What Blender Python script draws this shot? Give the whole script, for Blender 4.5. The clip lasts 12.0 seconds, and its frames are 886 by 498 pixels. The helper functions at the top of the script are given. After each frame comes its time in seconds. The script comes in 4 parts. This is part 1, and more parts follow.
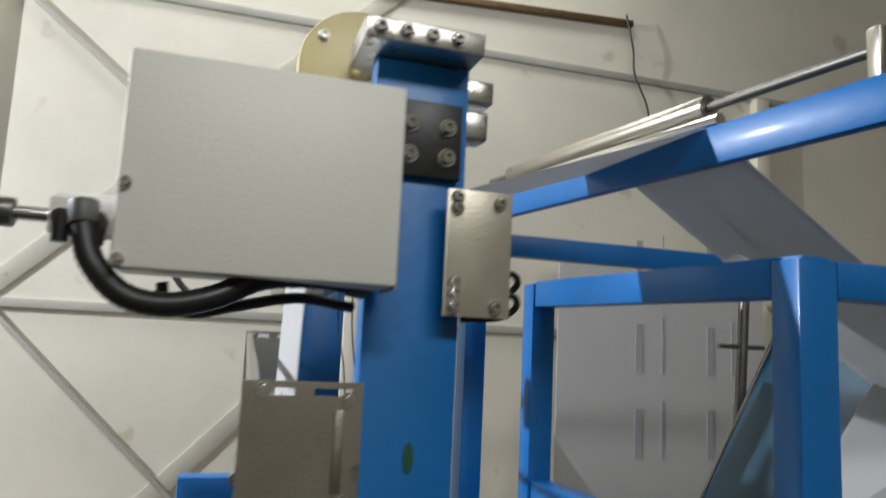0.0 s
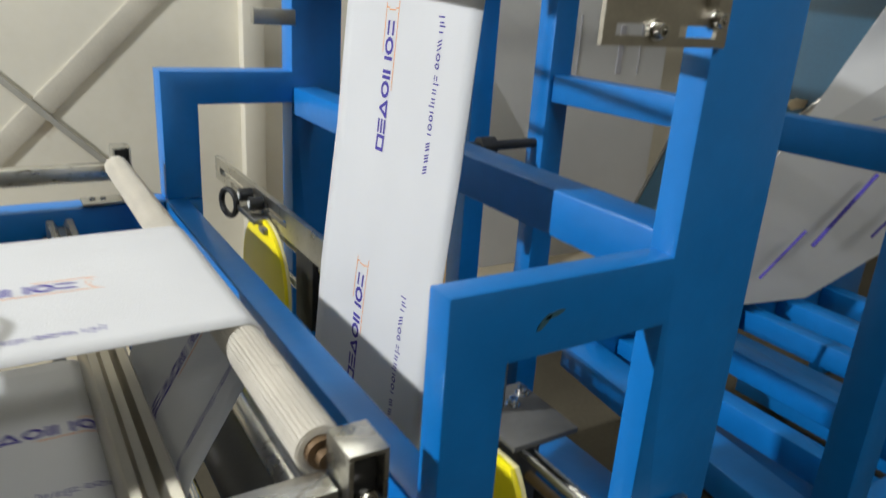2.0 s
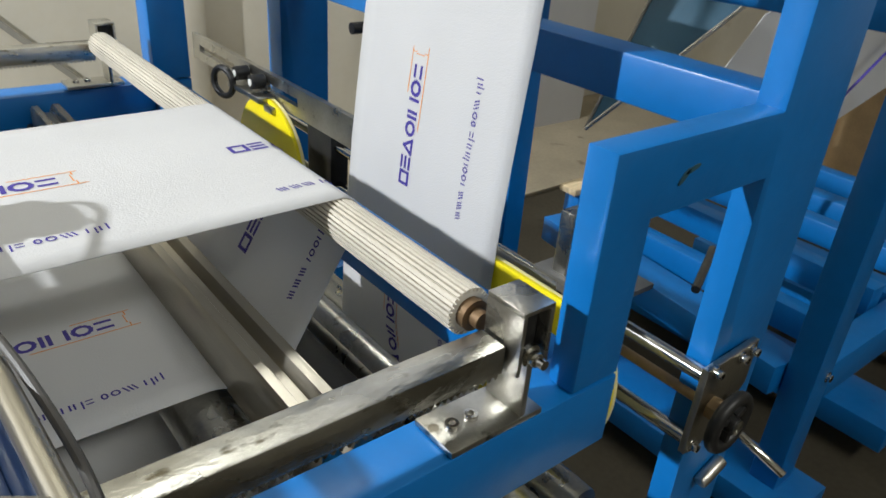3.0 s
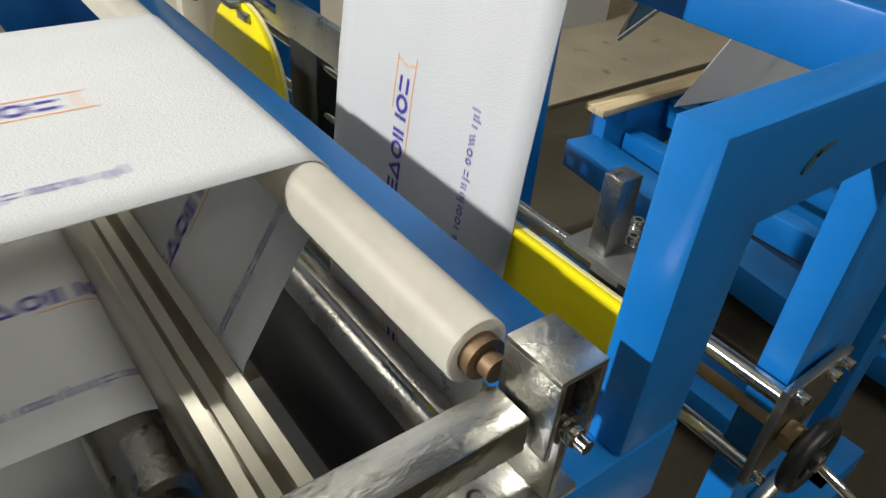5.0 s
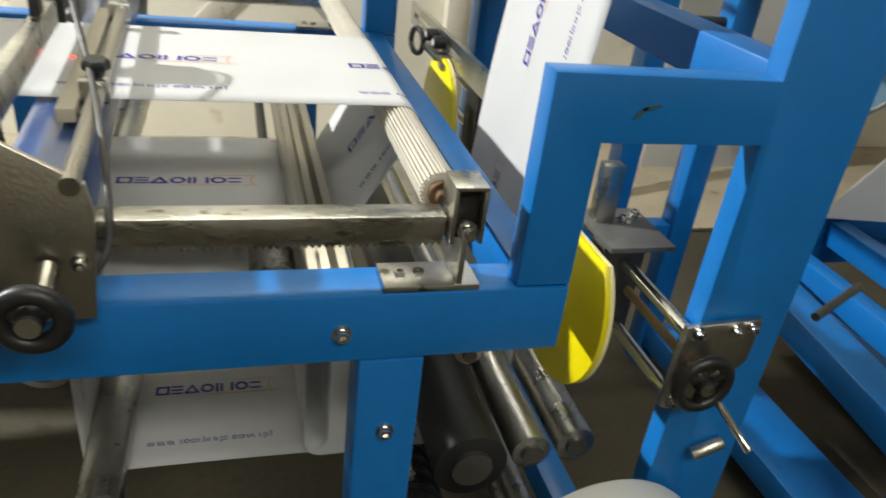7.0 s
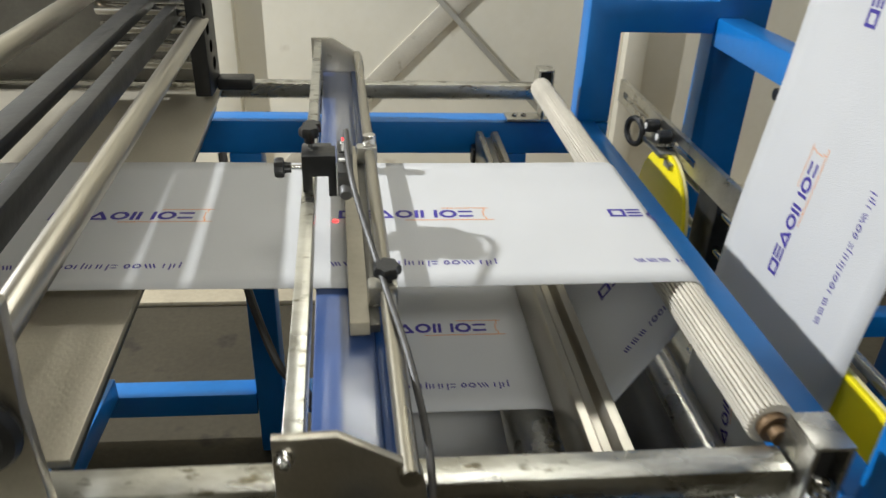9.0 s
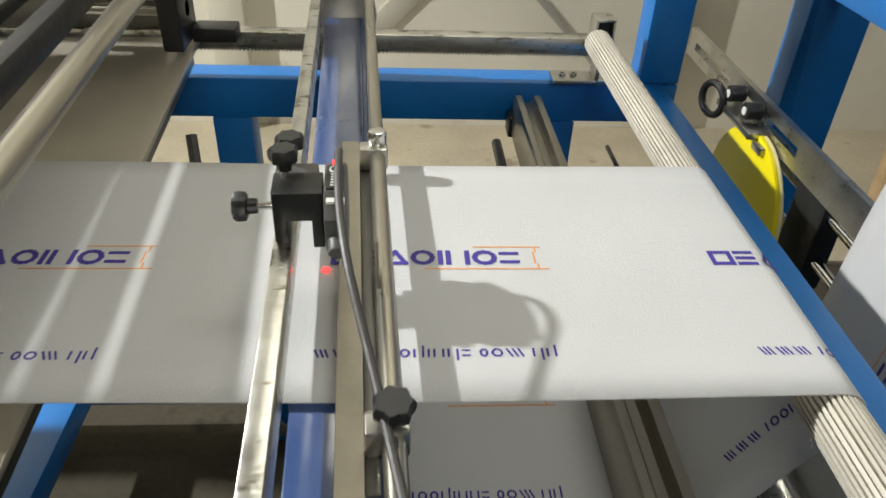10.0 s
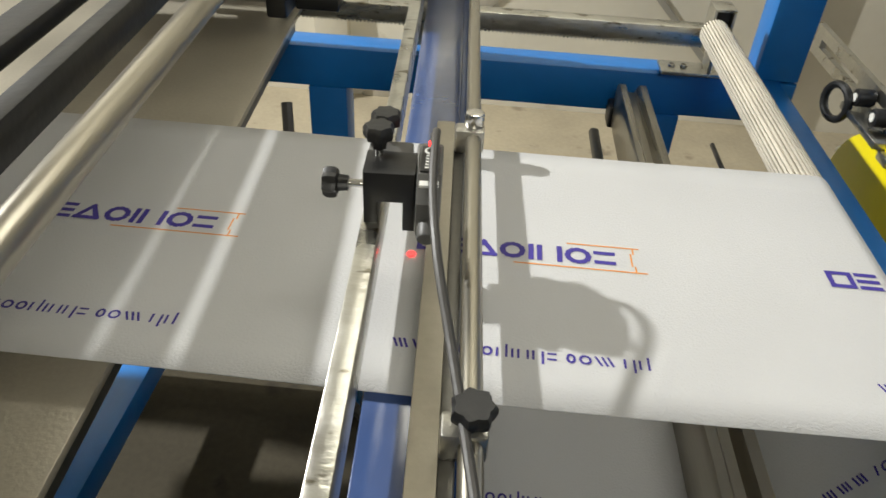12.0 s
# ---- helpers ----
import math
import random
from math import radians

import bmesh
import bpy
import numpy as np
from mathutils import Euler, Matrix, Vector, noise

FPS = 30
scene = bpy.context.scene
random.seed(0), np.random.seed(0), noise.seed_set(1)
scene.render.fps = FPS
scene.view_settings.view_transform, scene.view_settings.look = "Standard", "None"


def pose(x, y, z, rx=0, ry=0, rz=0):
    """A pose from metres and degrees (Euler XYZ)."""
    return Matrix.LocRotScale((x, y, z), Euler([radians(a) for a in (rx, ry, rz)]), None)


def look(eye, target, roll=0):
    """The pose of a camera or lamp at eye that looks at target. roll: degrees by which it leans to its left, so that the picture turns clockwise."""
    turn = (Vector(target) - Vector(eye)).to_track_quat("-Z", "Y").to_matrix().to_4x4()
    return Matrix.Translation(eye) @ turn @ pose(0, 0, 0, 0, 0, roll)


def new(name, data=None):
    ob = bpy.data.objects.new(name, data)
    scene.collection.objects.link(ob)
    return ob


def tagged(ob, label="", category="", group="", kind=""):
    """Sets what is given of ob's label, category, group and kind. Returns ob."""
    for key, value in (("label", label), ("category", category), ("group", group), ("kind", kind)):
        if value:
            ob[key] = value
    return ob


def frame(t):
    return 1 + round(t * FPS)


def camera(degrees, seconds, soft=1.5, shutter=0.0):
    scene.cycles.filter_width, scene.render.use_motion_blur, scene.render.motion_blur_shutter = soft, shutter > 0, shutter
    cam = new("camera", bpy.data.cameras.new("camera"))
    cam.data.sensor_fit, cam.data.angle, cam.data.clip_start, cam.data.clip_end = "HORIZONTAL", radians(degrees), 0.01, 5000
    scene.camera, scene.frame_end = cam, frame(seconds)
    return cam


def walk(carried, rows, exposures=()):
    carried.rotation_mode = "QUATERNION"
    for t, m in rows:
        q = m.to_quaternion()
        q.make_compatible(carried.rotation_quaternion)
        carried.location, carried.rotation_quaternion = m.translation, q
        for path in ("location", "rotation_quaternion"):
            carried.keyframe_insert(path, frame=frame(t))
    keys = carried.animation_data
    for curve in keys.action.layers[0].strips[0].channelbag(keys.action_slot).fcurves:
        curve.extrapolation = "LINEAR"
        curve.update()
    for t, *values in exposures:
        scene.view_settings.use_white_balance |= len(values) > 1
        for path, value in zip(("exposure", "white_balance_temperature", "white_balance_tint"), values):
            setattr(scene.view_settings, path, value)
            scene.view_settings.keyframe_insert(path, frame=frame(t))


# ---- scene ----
cam = camera(62.8, 12.0, shutter=0.4)
PATH = [
    (0, (-0.033, 0.205, 1.481), (0.551, 2.099, 1.746), 2.7),
    (0.5, (-0.209, 0.262, 1.45), (0.514, 2.127, 1.482), 2.1),
    (1, (-0.271, 0.406, 1.408), (0.535, 2.222, 1.182), 2.5),
    (1.5, (-0.307, 0.552, 1.368), (0.588, 2.283, 0.92), 3.3),
    (2, (-0.36, 0.615, 1.319), (0.658, 2.202, 0.653), 3.9),
    (2.5, (-0.467, 0.655, 1.298), (0.632, 2.112, 0.481), 4.4),
    (3, (-0.506, 0.709, 1.29), (0.637, 2.056, 0.352), 4.5),
    (3.2, (-0.492, 0.741, 1.285), (0.66, 2.054, 0.311), 4.6),
    (5, (-0.377, 0.858, 1.252), (0.667, 2.1, 0.083), 5.6),
    (5.5, (-0.379, 0.782, 1.243), (0.671, 2.099, 0.166), 8.0),
    (6, (-0.395, 0.632, 1.217), (0.619, 2.062, 0.253), 10.7),
    (6.5, (-0.379, 0.512, 1.242), (0.468, 2.04, 0.267), 10.2),
    (6.7, (-0.363, 0.47, 1.254), (0.351, 2.062, 0.278), 9.0),
    (8.3, (-0.381, 0.415, 1.331), (-0.147, 2.202, 0.463), 3.6),
    (8.5, (-0.412, 0.464, 1.349), (-0.191, 2.245, 0.465), 3.3),
    (9, (-0.5, 0.626, 1.392), (-0.324, 2.369, 0.426), 2.2),
    (9.5, (-0.511, 0.786, 1.381), (-0.359, 2.474, 0.318), 2.1),
    (10, (-0.49, 0.912, 1.372), (-0.368, 2.538, 0.214), 2.6),
    (10.5, (-0.479, 0.971, 1.367), (-0.389, 2.548, 0.14), 3.2),
    (11, (-0.484, 0.969, 1.366), (-0.434, 2.526, 0.113), 3.2),
    (11.5, (-0.492, 0.951, 1.368), (-0.505, 2.514, 0.121), 3.2),
    (12, (-0.5, 0.94, 1.361), (-0.588, 2.53, 0.15), 3.3),
]
walk(cam, [(t, look(eye, target, roll)) for t, eye, target, roll in PATH],
     [(0.0, -0.12, 6100, 10), (1.0, -0.12, 6000, 9), (2.0, 0.02, 6300, 8), (3.0, 0.07, 6300, 8), (5.0, 0.10, 6500, 8), (6.5, 0.42, 6700, 6),
      (8.5, 0.04, 6300, 8), (10.0, -0.06, 6600, 7), (12.0, -0.08, 6750, 7)])

# ---- world, light ----
world = bpy.data.worlds.new("world")
scene.world = world
world.use_nodes = True
world.node_tree.nodes["Background"].inputs[0].default_value = (0.9, 0.93, 1.0, 1)
world.node_tree.nodes["Background"].inputs[1].default_value = 0.008
scene.view_settings.exposure = 0.0


def area_lamp(x, y, z, target, power, sx, sy, colour):
    data = bpy.data.lights.new("area_light", "AREA")
    data.shape, data.size, data.size_y, data.energy, data.color = "RECTANGLE", sx, sy, power, colour
    ob = new("area_light", data)
    ob.matrix_world = look((x, y, z), target)
    return ob


# One strong hall lamp stands off along the machine; two unseen strips are added as fill
area_lamp(-3.4, 2.3, 3.1, (-0.2, 1.3, 0.9), 208, 0.09, 0.09, (0.98, 0.985, 1.0))
area_lamp(0.3, -1.6, 3.6, (0.2, 0.9, 1.1), 70, 2.4, 0.5, (1.0, 0.98, 0.91))
area_lamp(0.4, 3.1, 4.3, (0.4, 3.25, 0), 34, 2.4, 0.5, (1.0, 0.98, 0.91))


# ---- materials ----
def material(name, colour, rough=0.5, metal=0.0, vary=0.12, scale=6.0, bump=0.02, bscale=120.0, wear=None, rvary=0.15, stretch=(1, 1, 1), coat=0.0):
    """Two scales of colour noise, roughness noise and a fine bump; wear: (colour, amount) of blotches."""
    m = bpy.data.materials.new(name)
    m.use_nodes = True
    nt = m.node_tree
    n, link = nt.nodes, nt.links.new
    p = n["Principled BSDF"]
    p.inputs["Metallic"].default_value = metal
    p.inputs["Coat Weight"].default_value = coat
    p.inputs["Coat Roughness"].default_value = 0.15
    tex = n.new("ShaderNodeTexCoord")
    mp = n.new("ShaderNodeMapping")
    mp.inputs["Scale"].default_value = stretch
    link(tex.outputs["Object"], mp.inputs["Vector"])
    big, fine = n.new("ShaderNodeTexNoise"), n.new("ShaderNodeTexNoise")
    big.inputs["Scale"].default_value, big.inputs["Detail"].default_value = scale, 5
    fine.inputs["Scale"].default_value, fine.inputs["Detail"].default_value = bscale, 3
    for t in (big, fine):
        link(mp.outputs[0], t.inputs["Vector"])
    ramp = n.new("ShaderNodeValToRGB")
    c = colour
    ramp.color_ramp.elements[0].position, ramp.color_ramp.elements[1].position = 0.3, 0.7
    ramp.color_ramp.elements[0].color = (*[max(0, v * (1 - vary)) for v in c], 1)
    ramp.color_ramp.elements[1].color = (*[min(1, v * (1 + vary)) for v in c], 1)
    link(big.outputs["Fac"], ramp.inputs["Fac"])
    mix = n.new("ShaderNodeMixRGB")
    mix.blend_type, mix.inputs["Fac"].default_value = "OVERLAY", min(1.0, vary * 0.9)
    link(ramp.outputs["Color"], mix.inputs[1])
    link(fine.outputs["Fac"], mix.inputs[2])
    out = mix.outputs[0]
    if wear:
        spots = n.new("ShaderNodeTexNoise")
        spots.inputs["Scale"].default_value, spots.inputs["Detail"].default_value = scale * 3.1, 8
        link(mp.outputs[0], spots.inputs["Vector"])
        cut = n.new("ShaderNodeMapRange")
        cut.inputs["From Min"].default_value, cut.inputs["From Max"].default_value = 0.72 - wear[1], 0.80 - wear[1]
        link(spots.outputs["Fac"], cut.inputs["Value"])
        mix2 = n.new("ShaderNodeMixRGB")
        mix2.inputs[2].default_value = (*wear[0], 1)
        link(cut.outputs[0], mix2.inputs["Fac"])
        link(out, mix2.inputs[1])
        out = mix2.outputs[0]
    link(out, p.inputs["Base Color"])
    rr = n.new("ShaderNodeMapRange")
    rr.inputs["To Min"].default_value, rr.inputs["To Max"].default_value = max(0.02, rough - rvary), min(1, rough + rvary)
    link(big.outputs["Fac"], rr.inputs["Value"])
    link(rr.outputs[0], p.inputs["Roughness"])
    b = n.new("ShaderNodeBump")
    b.inputs["Strength"].default_value, b.inputs["Distance"].default_value = 0.35, bump * 0.05
    link(fine.outputs["Fac"], b.inputs["Height"])
    link(b.outputs[0], p.inputs["Normal"])
    return m


BLUE = material("blue_enamel", (0.004, 0.148, 0.46), 0.40, vary=0.10, scale=5, bump=0.03, bscale=45, wear=((0.012, 0.09, 0.33), 0.02), coat=0.10)
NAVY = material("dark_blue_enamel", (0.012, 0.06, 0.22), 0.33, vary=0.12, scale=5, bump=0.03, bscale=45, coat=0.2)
STEEL = material("brushed_steel", (0.50, 0.49, 0.45), 0.30, 1.0, vary=0.18, scale=14, bump=0.03, bscale=220, wear=((0.17, 0.155, 0.12), 0.07), rvary=0.14)
CHROME = material("polished_steel", (0.62, 0.61, 0.58), 0.14, 1.0, vary=0.08, scale=20, bump=0.01, rvary=0.08)
BAR = material("worn_zinc_bar", (0.56, 0.55, 0.50), 0.30, 1.0, vary=0.25, scale=22, bump=0.04, bscale=160, wear=((0.20, 0.18, 0.13), 0.13), rvary=0.2, stretch=(0.5, 1, 1))
PLATE = material("pale_steel_sheet", (0.52, 0.49, 0.42), 0.36, 1.0, vary=0.12, scale=9, bump=0.02, bscale=260, wear=((0.30, 0.27, 0.20), 0.04))
ALU = material("satin_aluminium", (0.42, 0.395, 0.335), 0.30, 1.0, vary=0.1, scale=8, bump=0.02, bscale=180, stretch=(1, 0.1, 1))
RUBBER = material("ribbed_roller_rubber", (0.55, 0.51, 0.43), 0.55, vary=0.10, scale=12, bump=0.03, wear=((0.30, 0.26, 0.2), 0.03))
PALE = material("pale_grey_paint", (0.82, 0.81, 0.74), 0.42, vary=0.05, scale=4, bump=0.02, bscale=300)
CREAM = material("cream_plastic", (0.72, 0.62, 0.32), 0.45, vary=0.08, scale=9)
YELLOW = material("yellow_plastic", (0.86, 0.72, 0.005), 0.38, vary=0.06, scale=9, wear=((0.45, 0.36, 0.02), 0.02))
YRIM = material("pale_yellow_edge", (0.80, 0.72, 0.35), 0.5, vary=0.06)
BLACK = material("black_plastic", (0.014, 0.014, 0.014), 0.42, vary=0.2, scale=20, bump=0.02)
DARK = material("black_rubber_roll", (0.010, 0.010, 0.010), 0.48, vary=0.25, scale=9)
GREYP = material("grey_block_plastic", (0.09, 0.088, 0.082), 0.45, vary=0.15, scale=20)
CABLE = material("grey_cable", (0.055, 0.052, 0.048), 0.5, vary=0.12, scale=30)
WALL = material("cream_wall_panel", (0.72, 0.68, 0.57), 0.55, vary=0.08, scale=1.6, bump=0.03, bscale=30, wear=((0.58, 0.52, 0.41), 0.06))
STRAP = material("dusty_steel_strap", (0.50, 0.465, 0.385), 0.6, vary=0.12, scale=5, wear=((0.36, 0.32, 0.25), 0.05))
PALE_FLOOR = material("lit_tan_concrete", (0.40, 0.345, 0.245), 0.7, vary=0.15, scale=3, bump=0.06, bscale=60, wear=((0.24, 0.20, 0.14), 0.07))
SEAM = material("grey_seal_strip", (0.40, 0.385, 0.34), 0.6, vary=0.12, scale=4)
# Concrete with the shade under the machine put into its base colour
FLOOR = material("shade_dark_concrete", (0.062, 0.054, 0.038), 0.8, vary=0.22, scale=2.2, bump=0.08, bscale=60, wear=((0.036, 0.032, 0.025), 0.08))
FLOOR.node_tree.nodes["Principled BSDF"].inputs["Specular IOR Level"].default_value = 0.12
FABRIC = material("white_nonwoven_fabric", (0.75, 0.75, 0.75), 0.75, vary=0.025, scale=10, bump=0.05, bscale=520)
nt = FABRIC.node_tree
through_light, blend = nt.nodes.new("ShaderNodeBsdfTranslucent"), nt.nodes.new("ShaderNodeMixShader")
through_light.inputs["Color"].default_value = (0.75, 0.75, 0.74, 1)
blend.inputs[0].default_value = 0.36
nt.links.new(nt.nodes["Principled BSDF"].outputs[0], blend.inputs[1])
nt.links.new(through_light.outputs[0], blend.inputs[2])
nt.links.new(blend.outputs[0], nt.nodes["Material Output"].inputs["Surface"])
PURPLE = material("purple_ink", (0.045, 0.03, 0.26), 0.65, vary=0.08, scale=60)
ORANGE = material("orange_ink", (0.78, 0.30, 0.05), 0.65, vary=0.08, scale=60)
TEAL = material("teal_board", (0.004, 0.055, 0.10), 0.42, vary=0.18, scale=3, coat=0.1)
SHEET = material("satin_sheet_steel", (0.52, 0.475, 0.38), 0.40, 0.55, vary=0.10, scale=7, bump=0.02, bscale=260, wear=((0.40, 0.36, 0.28), 0.04))
RUST = material("oily_rust", (0.16, 0.10, 0.05), 0.5, 0.5, vary=0.25, scale=40)
CARD = material("brown_cardboard", (0.42, 0.29, 0.15), 0.8, vary=0.15, scale=12)
WOOD = material("pale_wood", (0.55, 0.44, 0.27), 0.6, vary=0.2, scale=9, stretch=(1, 8, 8))
RED = material("red_plastic", (0.60, 0.03, 0.02), 0.4)
WHITE = material("white_enamel", (0.78, 0.77, 0.72), 0.35, vary=0.05, scale=7)
# Steel for edges and hidden parts, with shade put into its dark colour
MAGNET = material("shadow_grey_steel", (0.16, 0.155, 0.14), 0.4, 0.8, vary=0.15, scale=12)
ROOF = material("roof_sheet", (0.55, 0.53, 0.48), 0.6, vary=0.1, scale=1)
GREEN = material("green_paint_spot", (0.02, 0.10, 0.05), 0.5)


def glowing(name, colour, power):
    m = bpy.data.materials.new(name)
    m.use_nodes = True
    p = m.node_tree.nodes["Principled BSDF"]
    p.inputs["Base Color"].default_value = (*colour, 1)
    p.inputs["Emission Color"].default_value = (*colour, 1)
    p.inputs["Emission Strength"].default_value = power
    return m


LED = glowing("red_indicator", (1.0, 0.03, 0.03), 4.0)
TUBE = glowing("lamp_diffuser", (1.0, 0.97, 0.9), 3.0)


# ---- mesh helpers ----
def box(bm, x0, x1, y0, y1, z0, z1, bevel=0.0, m=None):
    made = bmesh.ops.create_cube(bm, size=1)["verts"]
    for v in made:
        v.co = Vector((x0 + (v.co.x + 0.5) * (x1 - x0), y0 + (v.co.y + 0.5) * (y1 - y0), z0 + (v.co.z + 0.5) * (z1 - z0)))
    if m is not None:
        bmesh.ops.transform(bm, matrix=m, verts=made)
    if bevel:
        edges = list({e for v in made for e in v.link_edges})
        bmesh.ops.bevel(bm, geom=edges, offset=bevel, segments=2, profile=0.5, affect="EDGES")
    return bm


def rod(bm, a, b, r, n=20, r2=None, bevel=0.0):
    a, b = Vector(a), Vector(b)
    d = b - a
    m = Matrix.Translation((a + b) / 2) @ d.to_track_quat("Z", "Y").to_matrix().to_4x4()
    made = bmesh.ops.create_cone(bm, cap_ends=True, segments=n, radius1=r, radius2=r if r2 is None else r2, depth=d.length, matrix=m)["verts"]
    if bevel:
        ends = [e for e in {e for v in made for e in v.link_edges} if any(len(f.verts) > 4 for f in e.link_faces)]
        bmesh.ops.bevel(bm, geom=ends, offset=bevel, segments=2, profile=0.5, affect="EDGES")
    return bm


def ring(bm, centre, axis, r, thick, n=28, k=10):
    """A torus."""
    q = Vector(axis).to_track_quat("Z", "Y").to_matrix()
    c = Vector(centre)
    grid = [[bm.verts.new(c + q @ Vector(((r + thick * math.cos(b)) * math.cos(a), (r + thick * math.cos(b)) * math.sin(a), thick * math.sin(b))))
             for b in [2 * math.pi * j / k for j in range(k)]] for a in [2 * math.pi * i / n for i in range(n)]]
    for i in range(n):
        for j in range(k):
            bm.faces.new((grid[i][j], grid[(i + 1) % n][j], grid[(i + 1) % n][(j + 1) % k], grid[i][(j + 1) % k]))
    return bm


def smooth_line(points, per=8):
    """Catmull-Rom through the points."""
    p = [Vector(q) for q in points]
    p = [2 * p[0] - p[1], *p, 2 * p[-1] - p[-2]]
    out = []
    for i in range(1, len(p) - 2):
        for s in range(per):
            t = s / per
            out.append(0.5 * (2 * p[i] + (p[i + 1] - p[i - 1]) * t + (2 * p[i - 1] - 5 * p[i] + 4 * p[i + 1] - p[i + 2]) * t * t
                              + (3 * p[i] - p[i - 1] - 3 * p[i + 1] + p[i + 2]) * t ** 3))
    return out + [p[-2]]


def hose(bm, points, r, n=10, per=8, ribbed=0.0):
    line = smooth_line(points, per)
    rows = []
    for i, p in enumerate(line):
        d = (line[min(i + 1, len(line) - 1)] - line[max(i - 1, 0)]).normalized()
        q = d.to_track_quat("Z", "Y").to_matrix()
        rr = r + (ribbed if i % 2 else 0)
        rows.append([bm.verts.new(p + q @ Vector((rr * math.cos(2 * math.pi * j / n), rr * math.sin(2 * math.pi * j / n), 0))) for j in range(n)])
    for u, v in zip(rows, rows[1:]):
        for j in range(n):
            bm.faces.new((u[j], u[(j + 1) % n], v[(j + 1) % n], v[j]))
    bm.faces.new(rows[0]), bm.faces.new(rows[-1])
    return bm


def prism(bm, outline, axis, lo, hi, bevel=0.0):
    """Extrudes a 2D outline along an axis; the outline holds the other two coordinates in order."""
    def at(u, v, w):
        return {"x": (w, u, v), "y": (u, w, v), "z": (u, v, w)}[axis]
    a = [bm.verts.new(at(u, v, lo)) for u, v in outline]
    b = [bm.verts.new(at(u, v, hi)) for u, v in outline]
    n = len(a)
    faces = [bm.faces.new(a), bm.faces.new(b[::-1])] + [bm.faces.new((a[i], b[i], b[(i + 1) % n], a[(i + 1) % n])) for i in range(n)]
    bmesh.ops.recalc_face_normals(bm, faces=faces)
    if bevel:
        bmesh.ops.bevel(bm, geom=list({e for f in faces[:2] for e in f.edges}), offset=bevel, segments=2, profile=0.5, affect="EDGES")
    return bm


def mesh_of(name, bm, mat, smooth=True):
    me = bpy.data.meshes.new(name)
    bmesh.ops.recalc_face_normals(bm, faces=bm.faces[:])
    bm.to_mesh(me)
    bm.free()
    me.materials.append(mat)
    if smooth:
        me.shade_smooth()
        me.set_sharp_from_angle(angle=radians(35))
    return me


def part(name, bm, mat, parent, label=""):
    ob = new(name, mesh_of(name, bm, mat))
    ob.parent = parent
    return tagged(ob, label)


def solid(name, bm, mat, label="", category="", group="", kind=""):
    return tagged(new(name, mesh_of(name, bm, mat)), label, category, group, kind)


def thing(name, label, category, group="", kind="", at=(0, 0, 0)):
    ob = new(name)
    ob.empty_display_size = 0.05
    return tagged(ob, label, category, group, kind)


def bolt(parent, x, y, z, way=(0, -1, 0), r=0.008, name="bolt"):
    """A socket-head bolt with its washer."""
    bm = bmesh.new()
    p, d = Vector((x, y, z)), Vector(way).normalized()
    rod(bm, p - d * 0.002, p + d * 0.0018, r * 1.45, 18)
    q = d.to_track_quat("Z", "Y").to_matrix()
    n = 16
    rings = [(r, 0.0018), (r, 0.008), (r * 0.9, 0.009), (r * 0.52, 0.009), (r * 0.5, 0.0045)]
    rows = [[bm.verts.new(p + q @ Vector((a * math.cos(2 * math.pi * j / n), a * math.sin(2 * math.pi * j / n), h))) for j in range(n)] for a, h in rings]
    for u, v in zip(rows, rows[1:]):
        for j in range(n):
            bm.faces.new((u[j], u[(j + 1) % n], v[(j + 1) % n], v[j]))
    bm.faces.new(rows[-1])
    return part(name, bm, CHROME, parent)


def knob(bm, centre, way, r=0.014, h=0.014):
    """A star knob."""
    q = Vector(way).normalized().to_track_quat("Z", "Y").to_matrix()
    c = Vector(centre)
    n = 28
    def row(k, z):
        return [bm.verts.new(c + q @ Vector((k * r * (1 + 0.10 * math.cos(7 * a)) * math.cos(a), k * r * (1 + 0.10 * math.cos(7 * a)) * math.sin(a), z)))
                for a in [2 * math.pi * j / n for j in range(n)]]
    rows = [row(0.5, -h * 0.8), row(0.55, -h * 0.1), row(0.95, 0), row(1, h * 0.2), row(1, h * 0.7), row(0.85, h)]
    for u, v in zip(rows, rows[1:]):
        for j in range(n):
            bm.faces.new((u[j], u[(j + 1) % n], v[(j + 1) % n], v[j]))
    bm.faces.new(rows[0]), bm.faces.new(rows[-1])
    return bm


